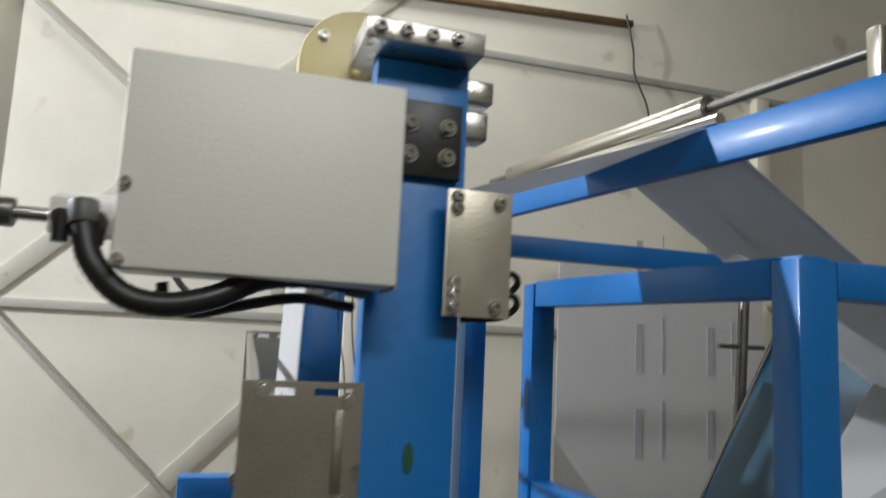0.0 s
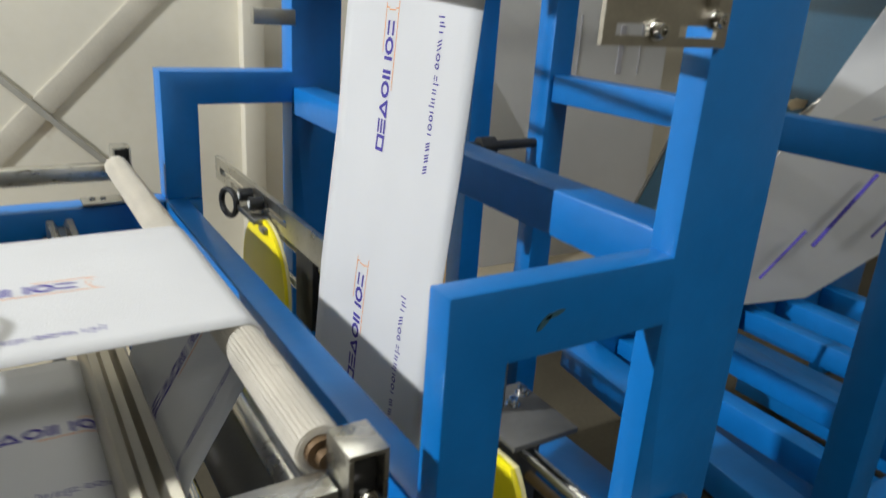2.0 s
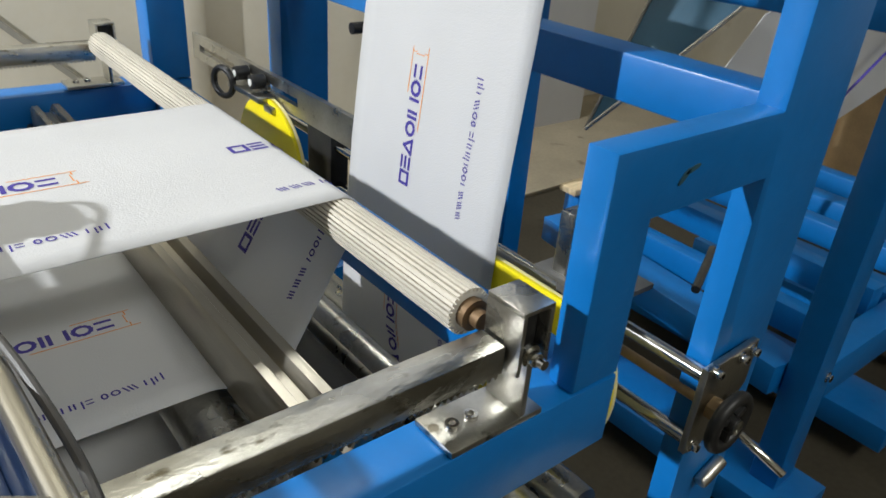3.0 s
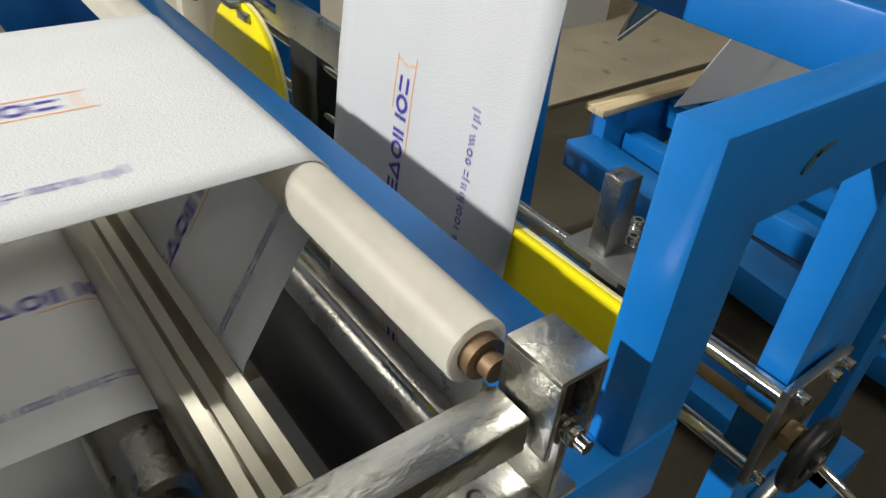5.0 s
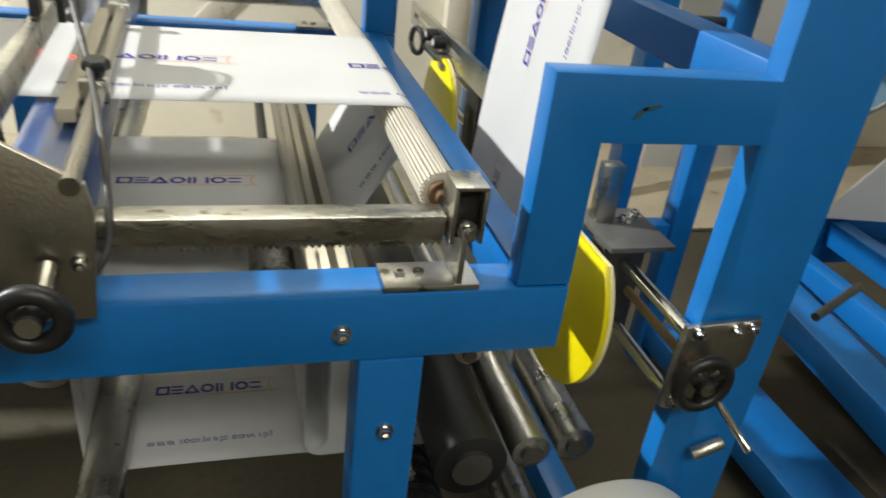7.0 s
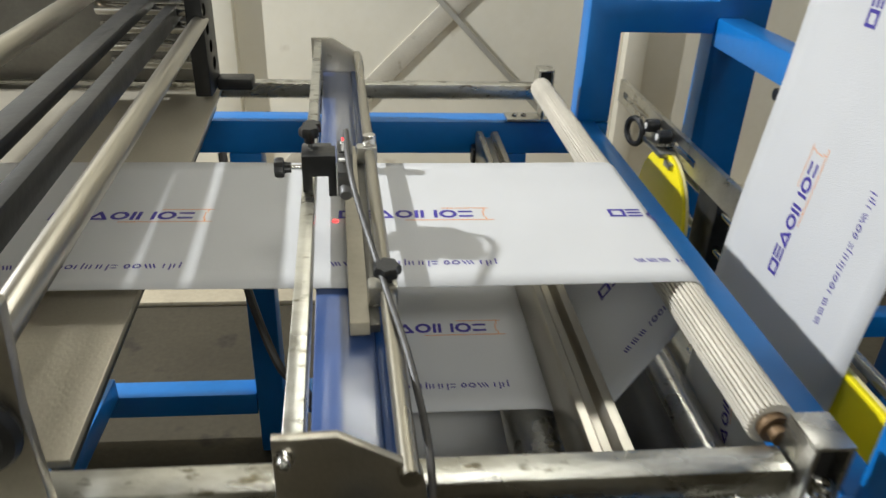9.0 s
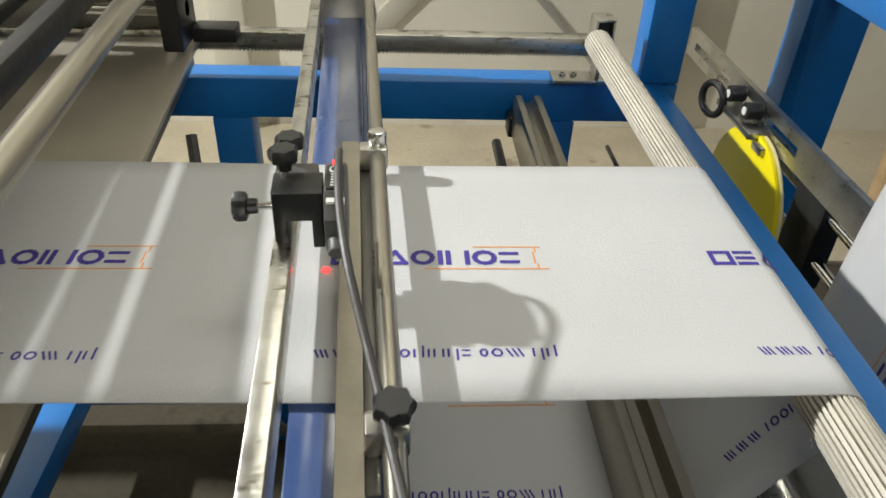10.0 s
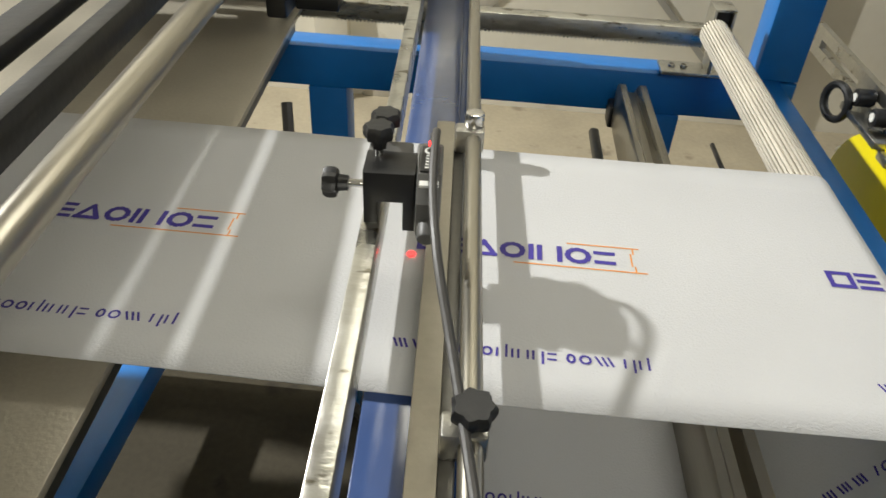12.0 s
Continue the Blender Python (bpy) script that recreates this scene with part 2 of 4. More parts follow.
# ---- hall ----
def hall():
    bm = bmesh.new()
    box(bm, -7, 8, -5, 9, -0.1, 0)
    solid("floor", bm, FLOOR, "concrete workshop floor, its colour darkened for the shade under the machine", "floor", kind="structure")
    bm = bmesh.new()
    box(bm, -7, 8, -5, 9, 5.0, 5.1)
    solid("ceiling", bm, ROOF, "pale sheet roof high over the machines", "ceiling", kind="structure")
    for name, a in (("wall_west", (-7.1, -7, -5, 9)), ("wall_east", (8, 8.1, -5, 9)), ("wall_south", (-7, 8, -5.1, -5))):
        bm = bmesh.new()
        box(bm, *a, 0, 5)
        solid(name, bm, WALL, "plain cream workshop wall", "wall", kind="structure")
    bm = bmesh.new()
    box(bm, -7, 8, 3.72, 3.82, 0, 5)
    wall = solid("wall_north", bm, WALL, "cream panelled workshop wall with grey seams and cross bracing", "wall", kind="structure")
    for z in (1.58, 3.05):
        bm = bmesh.new()
        box(bm, -7, 8, 3.70, 3.72, z - 0.02, z + 0.02, 0.003)
        part("seam_strip", bm, SEAM, wall)
    # Added slab: the floor by the wall, its brighter light put into the colour
    bm = bmesh.new()
    box(bm, -7, 8, 2.75, 3.72, 0.0005, 0.02, 0.002)
    solid("pale_floor_slab", bm, PALE_FLOOR, "tan slab added for the lit floor along the cream wall", "walkway", kind="structure")
    return wall


wall_north = hall()


def brace(a, b, w, d, mat, parent):
    """A flat strut on the wall from a to b (x, z)."""
    a, b = Vector((a[0], 0, a[1])), Vector((b[0], 0, b[1]))
    v = b - a
    ang = math.atan2(v.z, v.x)
    bm = bmesh.new()
    box(bm, 0, v.length, 3.72 - d, 3.72, -w / 2, w / 2, 0.002, Matrix.Translation(a) @ Matrix.Rotation(-ang, 4, "Y"))
    part("wall_brace", bm, mat, parent)


# ---- main machine frame ----
FY0, FY1 = 1.0, 1.052
GY0, GY1 = 2.06, 2.12


def tube(parent, x0, x1, y0, y1, z0, z1, name="tube", mat=BLUE, bevel=0.0035):
    bm = bmesh.new()
    box(bm, x0, x1, y0, y1, z0, z1, bevel)
    return part(name, bm, mat, parent)


def side_frame(frame_, y0, y1, far):
    """The welded side: long beam, arch and column in one piece, and its legs."""
    top = 0.898 if far else 0.904
    # far and near side differ a little in the arch's corner and the column's place
    a0, a1, zt, zi, c0, c1, back = (-0.084, -0.015, 1.148, 1.084, 0.173, 0.282, y1) if far else (-0.104, -0.046, 1.119, 1.054, 0.122, 0.236, y0 + 0.031)
    bm = bmesh.new()
    prism(bm, [(-2.6, 0.828), (a1, 0.828), (a1, top - 0.002), (a0 - 0.012, top), (-2.6, top)], "y", y0, y1, 0.003)
    part("beam", bm, BLUE, frame_)
    bm = bmesh.new()
    prism(bm, [(a0, top + 0.001), (a1, top + 0.001), (a1, zi), (c0, zi), (c0, 0.0), (c1, 0.0), (c1, 1.812), (c0, 1.812), (c0, zt), (a0, zt)], "y", y0 + 0.0005, back, 0.004)
    part("arch_column", bm, BLUE, frame_)
    for x in ((-0.250, -0.806, -1.9) if far else (-0.254, -0.90, -1.9)):
        tube(frame_, x, x + 0.066, y0, y1, 0.0, 0.827, "leg")


machine = thing("machine_frame", "blue enamelled steel frame of the bag machine", "machine frame")
side_frame(machine, FY0, FY1, False)
side_frame(machine, GY0, GY1, True)
tube(machine, -0.088, -0.046, FY1, GY0, 0.84, 0.902, "cross_beam")
tube(machine, 0.176, 0.231, FY0 + 0.031, GY0, 1.06, 1.116, "cross_beam")
tube(machine, -1.215, -1.135, FY1, GY0, 0.19, 0.25, "cross_beam")
tube(machine, 0.176, 0.231, FY0 + 0.031, GY0, 0.20, 0.26, "cross_beam")
tube(machine, -1.832, -0.808, GY0, GY1, 0.125, 0.19, "stretcher")
tube(machine, -0.738, -0.252, GY0, GY1, 0.125, 0.19, "stretcher")


# ---- ribbed roller ----
RX, RZ, RR = -0.173, 0.978, 0.021
roller = thing("ribbed_roller", "cream ribbed rubber guide roller on a steel shaft", "roller")
roller.location = (RX, 0, RZ)


def ribbed_sleeve(parent):
    bm = bmesh.new()
    n = 30
    prof = []
    for i in range(n):
        for f, r in ((0.0, RR), (0.55, RR), (0.62, RR - 0.0035), (0.93, RR - 0.0035)):
            a = 2 * math.pi * (i + f) / n
            prof.append((r * math.cos(a), r * math.sin(a)))
    prism(bm, prof, "y", 1.064, 2.035)
    return part("sleeve", bm, RUBBER, parent)


ribbed_sleeve(roller)
bm = bmesh.new()
rod(bm, (0, 1.046, 0), (0, 2.06, 0), 0.008)
rod(bm, (0, 1.056, 0), (0, 1.079, 0), 0.0135)
part("shaft", bm, RUST, roller, "rusty brown bearing and shaft")


def roller_bracket(y0, y1, front):
    br = thing("roller_bracket", "zinc-plated steel bracket bolted on the blue beam", "bracket", "roller brackets")
    bm = bmesh.new()
    box(bm, -0.235, -0.142, y0, y1, 0.905, 0.911, 0.001)
    part("foot", bm, STEEL, br)
    bm = bmesh.new()
    box(bm, -0.166, -0.160, y0 + 0.001, y1 - 0.004, 0.911, 0.962, 0.001)
    part("web_plate", bm, STEEL, br)
    bm = bmesh.new()
    box(bm, -0.178, -0.174, y0, y1 - 0.006, 0.955, 1.008, 0.0006)
    box(bm, -0.150, -0.146, y0, y1 - 0.006, 0.955, 1.008, 0.0006)
    box(bm, -0.174, -0.150, y1 - 0.011, y1 - 0.0065, 0.955, 1.008, 0.0006)
    box(bm, -0.178, -0.146, y0, y1 - 0.006, 1.0081, 1.012, 0.0008)
    part("channel", bm, STEEL, br)
    # Black filler stands for the shade in the channel's open slot
    bm = bmesh.new()
    box(bm, -0.1735, -0.1505, y0 + 0.012, y1 - 0.0115, 0.956, 1.0075)
    part("dark_filler", bm, BLACK, br, "black filler for the shade inside the open channel")
    for x in (-0.217, -0.198):
        bolt(br, x, (y0 + y1) / 2, 0.9065, (0, 0, 1), 0.006)
    bolt(br, -0.162, y0 + 0.004, 0.968, (0, -1, 0), 0.0065)
    rod_ = bmesh.new()
    rod(rod_, (-0.162, y0 - 0.012, 0.968), (-0.162, y0 + 0.014, 0.968), 0.0042, 12)
    part("bolt_shank", rod_, CHROME, br)
    return br


roller_bracket(1.0, 1.046, 1.004)
roller_bracket(2.04, 2.086, 2.044)


def rack_bar(y):
    """A flat bar with a fine row of teeth along its lower edge."""
    r = thing("toothed_rack", "worn zinc toothed rack bar along the machine", "rack", "rack bars")
    bm = bmesh.new()
    box(bm, -1.35, -0.18, y, y + 0.028, 0.953, 0.978, 0.0015)
    part("bar", bm, BAR, r)
    bm = bmesh.new()
    pts = [(-1.35, 0.953)]
    n = 190
    for i in range(n):
        x = -1.35 + (i + 0.5) * 1.17 / n
        pts += [(x - 0.0026, 0.9490), (x - 0.0007, 0.9458), (x + 0.0007, 0.9458), (x + 0.0026, 0.9490)]
    pts += [(-0.18, 0.953)]
    prism(bm, pts, "y", y + 0.004, y + 0.022)
    part("teeth", bm, BAR, r)
    return r


rack_bar(1.012)
rack_bar(2.052)


# ---- web of fabric ----
WY0, WY1 = 1.256, 1.586
PITCH = 0.334


def arc(cx, cz, r, a0, a1, n=14):
    return [(cx + r * math.cos(radians(a0 + (a1 - a0) * i / n)), cz + r * math.sin(radians(a0 + (a1 - a0) * i / n))) for i in range(n + 1)]


LOOP, FOOT = 0.4893, 0.48
# The run of the web in x and z, in the order of travel
WEB = [(2.72, 0.98), (2.3, 0.95), (1.30, 1.55), (0.80, 1.872)] + arc(0.772, 1.852, 0.032, 55, 110, 6) + arc(0.140, 1.605, 0.05, 112, 180, 8)
WEB += [(0.083, 1.34), (0.068, 1.13), (0.045, 0.93), (0.031, 0.75), (0.027, FOOT)] + arc(-0.001, FOOT, 0.028, 0, -90, 8)[1:]
WEB += [(-0.25, FOOT - 0.028)] + arc(-0.25, FOOT, 0.028, 270, 180, 8)[1:] + [(-0.278, 0.79)]
WEB += arc(-0.318, 0.79, 0.04, 0, 90, 8)[1:] + [(-0.545, 0.830)] + arc(-0.545, 0.80, 0.03, 90, 180, 8)[1:] + [(-0.575, LOOP)]
WEB += arc(-0.545, LOOP, 0.03, 180, 270, 8)[1:] + arc(-0.272, LOOP, 0.03, 270, 355, 6) + [(-0.242, 0.80), (-0.232, 0.835)] + arc(RX, RZ, RR + 0.001, -34, 90, 16) + [(-0.55, 1.0), (-2.55, 1.0)]


class Run:
    """Arc length along the web."""
    def __init__(self, pts):
        self.p = [Vector((x, 0, z)) for x, z in pts]
        self.s = [0.0]
        for a, b in zip(self.p, self.p[1:]):
            self.s.append(self.s[-1] + (b - a).length)
        self.length = self.s[-1]
        self.bend = {}

    def at(self, s):
        s = min(max(s, 0), self.length - 1e-6)
        i = min(max(int(np.searchsorted(self.s, s, "right")) - 1, 0), len(self.p) - 2)
        d = (self.p[i + 1] - self.p[i]).normalized()
        return self.p[i] + d * (s - self.s[i]), d

    def place(self, s, y, lift):
        """The pose of a print piece: its x along the reading direction, z off the face."""
        p, d = self.at(s)
        normal = Vector((0, 1, 0)).cross(-d)
        x = -d
        normal = x.cross(Vector((0, 1, 0)))
        m = Matrix((x, Vector((0, 1, 0)), normal)).transposed().to_4x4()
        return Matrix.Translation(p + normal * lift + Vector((0, y, 0))) @ m

    def curved(self, s):
        key = int(s * 200)
        if key not in self.bend:
            self.bend[key] = self.at(s - 0.03)[1].dot(self.at(s + 0.03)[1]) < 0.995
        return self.bend[key]


run = Run(WEB)


def fabric():
    w = thing("printed_fabric_web", "white nonwoven bag fabric with purple print, running over rollers", "fabric")
    bm = bmesh.new()
    rows = []
    n = int(run.length / 0.012)
    ss = sorted(set([run.length * i / n for i in range(n + 1)] + run.s))
    cols = 12
    for s in ss:
        p, d = run.at(s)
        nrm = (-d).cross(Vector((0, 1, 0)))
        row = []
        for j in range(cols + 1):
            y = WY0 + (WY1 - WY0) * j / cols
            edge = 0.0018 * math.sin(s * 9 + 2) if j in (0, cols) else 0
            row.append(bm.verts.new(p + Vector((0, y + edge, 0))))
        rows.append(row)
    for u, v in zip(rows, rows[1:]):
        for j in range(cols):
            bm.faces.new((u[j], u[j + 1], v[j + 1], v[j]))
    ob = part("sheet", bm, FABRIC, w)
    sol = ob.modifiers.new("thickness", "SOLIDIFY")
    sol.thickness, sol.offset = 0.0010, 0
    # the slack lower ply that hangs between the two rollers under the rail
    line = smooth_line([(-0.578, 0, 0.80), (-0.560, 0, 0.757), (-0.50, 0, 0.728), (-0.42, 0, 0.715), (-0.34, 0, 0.722), (-0.288, 0, 0.745)], 6)
    bm = bmesh.new()
    rows = [[bm.verts.new((p.x, WY0 - 0.004 + (WY1 - WY0) * j / 10, p.z + 0.004 * math.sin(j * 1.1 + i * 0.35))) for j in range(11)] for i, p in enumerate(line)]
    for u, v in zip(rows, rows[1:]):
        for j in range(10):
            bm.faces.new((u[j], u[j + 1], v[j + 1], v[j]))
    ply = part("lower_ply", bm, FABRIC, w, "slack lower ply of white fabric")
    sol = ply.modifiers.new("thickness", "SOLIDIFY")
    sol.thickness, sol.offset = 0.0010, 0
    return w


web = fabric()


# ---- wall bracing and wall things ----
brace((-1.7, 2.32), (0.62, -0.02), 0.022, 0.03, SEAM, wall_north)
brace((-1.0, 0.0), (0.60, 1.62), 0.085, 0.012, STRAP, wall_north)
brace((-1.3, 3.25), (0.55, 1.75), 0.022, 0.03, SEAM, wall_north)
brace((-1.15, 1.45), (0.75, 3.30), 0.085, 0.012, STRAP, wall_north)
brace((0.62, 3.29), (2.12, 3.37), 0.035, 0.04, RUST, wall_north)
for x0, x1 in ((0.555, 0.645), (-1.20, -1.07), (2.95, 3.04), (-2.9, -2.8)):
    bm = bmesh.new()
    box(bm, x0, x1, 3.655, 3.72, 0, 3.04, 0.004)
    part("wall_post", bm, WALL, wall_north)
bm = bmesh.new()
hose(bm, [(2.06, 3.66, 3.40), (2.10, 3.65, 3.2), (2.12, 3.66, 3.05), (2.20, 3.65, 2.85), (2.21, 3.66, 2.6)], 0.006, 6)
solid("hanging_wire", bm, CABLE, "thin dark wire hanging on the cream wall", "wire")


# ---- lower rollers ----
def plain_roller(name, x, z, r, y0, y1, mat, label, group=""):
    t = thing(name, label, "roller", group)
    bm = bmesh.new()
    rod(bm, (x, y0, z), (x, y1, z), r, 32, bevel=0.002)
    part("sleeve", bm, mat, t)
    bm = bmesh.new()
    rod(bm, (x, max(FY1, y0 - 0.006), z), (x, y0 + 0.01, z), r * 0.55, 16)
    rod(bm, (x, y0 + 0.01, z), (x, GY0, z), r * 0.26, 12)
    part("shaft", bm, MAGNET, t, "dark shaft end")
    return t


plain_roller("nip_roller", -0.004, 0.600, 0.027, 1.075, 2.04, STEEL, "dull steel nip roller under the fabric", "nip rollers")
plain_roller("nip_roller", 0.058, 0.605, 0.027, 1.075, 2.04, STEEL, "dull steel nip roller beside its twin", "nip rollers")
plain_roller("rubber_roller", -0.09, 0.60, 0.048, 1.062, 2.02, DARK, "thick black rubber drive roller low in the frame")
plain_roller("guide_roller", -0.118, 0.780, 0.015, 1.06, 1.70, STEEL, "thin steel guide roller below the ribbed one", "guide rollers")
plain_roller("guide_roller", -0.318, 0.785, 0.034, 1.20, 1.60, STEEL, "steel guide roller under the aluminium rail", "guide rollers")
plain_roller("guide_roller", -0.545, 0.800, 0.0285, 1.06, 2.05, STEEL, "steel guide roller under the fabric", "guide rollers")
plain_roller("guide_roller", -0.545, LOOP, 0.0285, 1.06, 2.05, STEEL, "steel guide roller at the bottom of the fabric loop", "guide rollers")
plain_roller("guide_roller", -0.001, FOOT, 0.0265, 1.06, 2.05, STEEL, "steel guide roller at the foot of the hanging fabric", "guide rollers")
plain_roller("guide_roller", 0.140, 1.605, 0.0485, 1.09, 2.03, STEEL, "steel guide roller at the top of the columns", "guide rollers")
plain_roller("tie_rod", -0.17, 0.60, 0.008, 1.06, 2.05, CHROME, "thin bright tie rod low in the frame")

# two-groove aluminium rail across the machine
rail = thing("aluminium_rail", "grooved aluminium profile rail lying across the machine", "rail")
bm = bmesh.new()
prof = [(-0.300, 0.822), (-0.300, 0.884), (-0.297, 0.889), (-0.288, 0.889), (-0.285, 0.884), (-0.281, 0.876), (-0.272, 0.876), (-0.269, 0.884), (-0.266, 0.889),
        (-0.256, 0.889), (-0.253, 0.884), (-0.253, 0.822)]
prism(bm, prof, "y", 1.075, 2.03, 0.001)
part("profile", bm, ALU, rail)
for y0, y1 in ((1.053, 1.085), (2.02, 2.058)):
    bm = bmesh.new()
    box(bm, -0.306, -0.247, y0, y1, 0.815, 0.852, 0.004)
    part("end_seat", bm, BLACK, rail)

# bolts on the near side of the frame
for x, z in ((-0.272, 0.862), (-0.222, 0.735), (-0.87, 0.74)):
    bolt(machine, x, FY0, z, (0, -1, 0), 0.0065)
bm = bmesh.new()
prism(bm, [(0.183 + 0.006 * math.cos(a), 1.357 + 0.017 * math.sin(a)) for a in [2 * math.pi * i / 14 for i in range(14)]], "y", FY0 - 0.0015, FY0 + 0.004)
part("paint_spot", bm, GREEN, machine, "dark green paint spot")
bm = bmesh.new()
for cx, cz, rx, rz, tilt in ((-0.016, 1.085, 0.009, 0.0026, 0.8), (-0.006, 1.090, 0.010, 0.0020, 0.25)):
    prism(bm, [(cx + rx * math.cos(a) * math.cos(tilt) - rz * math.sin(a) * math.sin(tilt), cz + rx * math.cos(a) * math.sin(tilt) + rz * math.sin(a) * math.cos(tilt))
               for a in [2 * math.pi * i / 14 for i in range(14)]], "y", FY0 - 0.0008, FY0 + 0.004)
part("paint_spot", bm, material("rubbed_enamel", (0.035, 0.10, 0.13), 0.5), machine, "worn dark spot in the enamel")


# ---- gusset discs and their slides ----
def gusset_disc(y, z, side):
    d = thing("gusset_disc", "yellow plastic gusset disc beside the hanging fabric", "disc", "gusset discs")
    bm = bmesh.new()
    r, flat = (0.133, 0.085) if side < 0 else (0.122, 0.13)
    pts = [(y + r * math.cos(a), min(z + r * math.sin(a), z + flat)) for a in [2 * math.pi * i / 72 for i in range(72)]]
    prism(bm, pts, "x", 0.042, 0.049, 0.0006)
    part("disc", bm, YELLOW, d)
    bm = bmesh.new()
    prism(bm, [(y + (u - y) * 0.997, z + (v - z) * 0.997) for u, v in pts], "x", 0.0492, 0.055, 0.0006)
    part("back_layer", bm, YRIM, d, "pale yellow rear layer")
    return d


gusset_disc(1.192, 0.785, -1)
gusset_disc(1.866, 0.782, 1)

slide = thing("gusset_slide", "steel screw slide with two guide shafts and a black handwheel", "slide")
bm = bmesh.new()
prism(bm, [(0.095, 0.742), (0.118, 0.736), (0.150, 0.755), (0.190, 0.80), (0.192, 0.857), (0.098, 0.852)], "y", 0.988, 0.996, 0.0008)
part("end_plate", bm, STEEL, slide)
for z, r in ((0.838, 0.0085), (0.752, 0.0085)):
    bm = bmesh.new()
    rod(bm, (0.108, 0.994, z), (0.108, 1.42, z), r)
    part("guide_shaft", bm, CHROME, slide)
bm = bmesh.new()
rod(bm, (0.122, 0.965, 0.797), (0.122, 1.30, 0.797), 0.006)
rod(bm, (0.122, 0.975, 0.797), (0.122, 0.987, 0.797), 0.014, 6)
part("screw", bm, CARD, slide, "rusty threaded screw and nut")
bm = bmesh.new()
box(bm, 0.075, 0.135, 1.150, 1.185, 0.735, 0.885, 0.003)
box(bm, 0.050, 0.135, 1.095, 1.20, 0.884, 0.891, 0.001)
part("carriage", bm, GREYP, slide)
bm = bmesh.new()
box(bm, 0.058, 0.084, 1.160, 1.180, 0.890, 0.966, 0.0015)
part("stop_post", bm, STEEL, slide)
for x, y, z in ((0.098, 1.163, 0.890), (0.122, 1.178, 0.890)):
    bolt(slide, x, y, z, (0, 0, 1), 0.006)
for x, z in ((0.112, 0.846), (0.160, 0.846), (0.180, 0.848), (0.106, 0.750)):
    bolt(slide, x, 0.988, z, (0, -1, 0), 0.005)


def handwheel(name, x, y, z, r, label, handle):
    w = thing(name, label, "handwheel", "handwheels")
    bm = bmesh.new()
    ring(bm, (x, y, z), (0, 1, 0), r - 0.007, 0.0075, 40, 12)
    part("rim", bm, BLACK, w)
    bm = bmesh.new()
    rod(bm, (x, y - 0.010, z), (x, y + 0.012, z), 0.010, 20, bevel=0.002)
    for a in (90, 210, 330):
        c, s = math.cos(radians(a)), math.sin(radians(a))
        box(bm, 0.010, r - 0.008, -0.0045, 0.0045, -0.004, 0.004, 0.001, Matrix.Translation((x, y, z)) @ Matrix.Rotation(radians(a), 4, "Y"))
    part("hub", bm, BLACK, w)
    bm = bmesh.new()
    rod(bm, (x, y - 0.0115, z), (x, y - 0.0098, z), 0.0085, 20)
    part("cap", bm, STEEL, w, "pale steel cap")
    if handle:
        bm = bmesh.new()
        rod(bm, (x + 0.024, y - 0.004, z - 0.024), (x + 0.040, y - 0.055, z - 0.052), 0.0045, 14, bevel=0.001)
        part("handle", bm, CHROME, w, "bright steel crank handle")
    return w


handwheel("handwheel", 0.118, 0.962, 0.795, 0.037, "black handwheel with a steel crank handle", True)

# slotted bar with two knobs at the far side
sbar = thing("slotted_bar", "slotted steel bar across the far side with two black knobs", "bar")
bm = bmesh.new()
def slotted(bm, x0, x1, y0, y1, z0, z1, slots):
    zs0, zs1 = z0 + (z1 - z0) * 0.36, z0 + (z1 - z0) * 0.64
    box(bm, x0, x1, y0, y1, z0, zs0)
    box(bm, x0, x1, y0, y1, zs1, z1)
    prev = y0
    for a, b in slots:
        box(bm, x0, x1, prev, a, zs0, zs1)
        prev = b
    box(bm, x0, x1, prev, y1, zs0, zs1)
slotted(bm, 0.058, 0.068, 1.30, 2.235, 0.892, 0.942, ((1.78, 1.90), (1.93, 1.99), (2.03, 2.20)))
part("bar", bm, STEEL, sbar)
for y in (1.965, 1.90):
    bm = bmesh.new()
    rod(bm, (0.030, y, 0.925), (0.056, y, 0.925), 0.013, 20, bevel=0.002)
    part("knob", bm, BLACK, sbar)
    bm = bmesh.new()
    rod(bm, (0.0285, y, 0.925), (0.030, y, 0.925), 0.0065, 14)
    part("knob_dot", bm, WHITE, sbar, "white dot on the knob")
bm = bmesh.new()
ring(bm, (0.018, 1.99, 0.905), (1, 0.3, 0), 0.026, 0.006, 28, 8)
part("grip_ring", bm, BLACK, sbar)
bm = bmesh.new()
box(bm, 0.025, 0.058, 1.86, 1.99, 0.897, 0.907, 0.001)
box(bm, 0.034, 0.058, 1.83, 1.86, 0.885, 0.897, 0.001)
part("clamp", bm, STEEL, sbar)
bm = bmesh.new()
box(bm, 0.075, 0.11, 1.70, 1.78, 0.74, 0.89, 0.004)
part("carriage", bm, BLACK, sbar)
for z in (0.79, 0.86):
    bm = bmesh.new()
    rod(bm, (0.09, 1.40, z), (0.09, 2.06, z), 0.0085)
    part("guide_shaft", bm, CHROME, sbar)

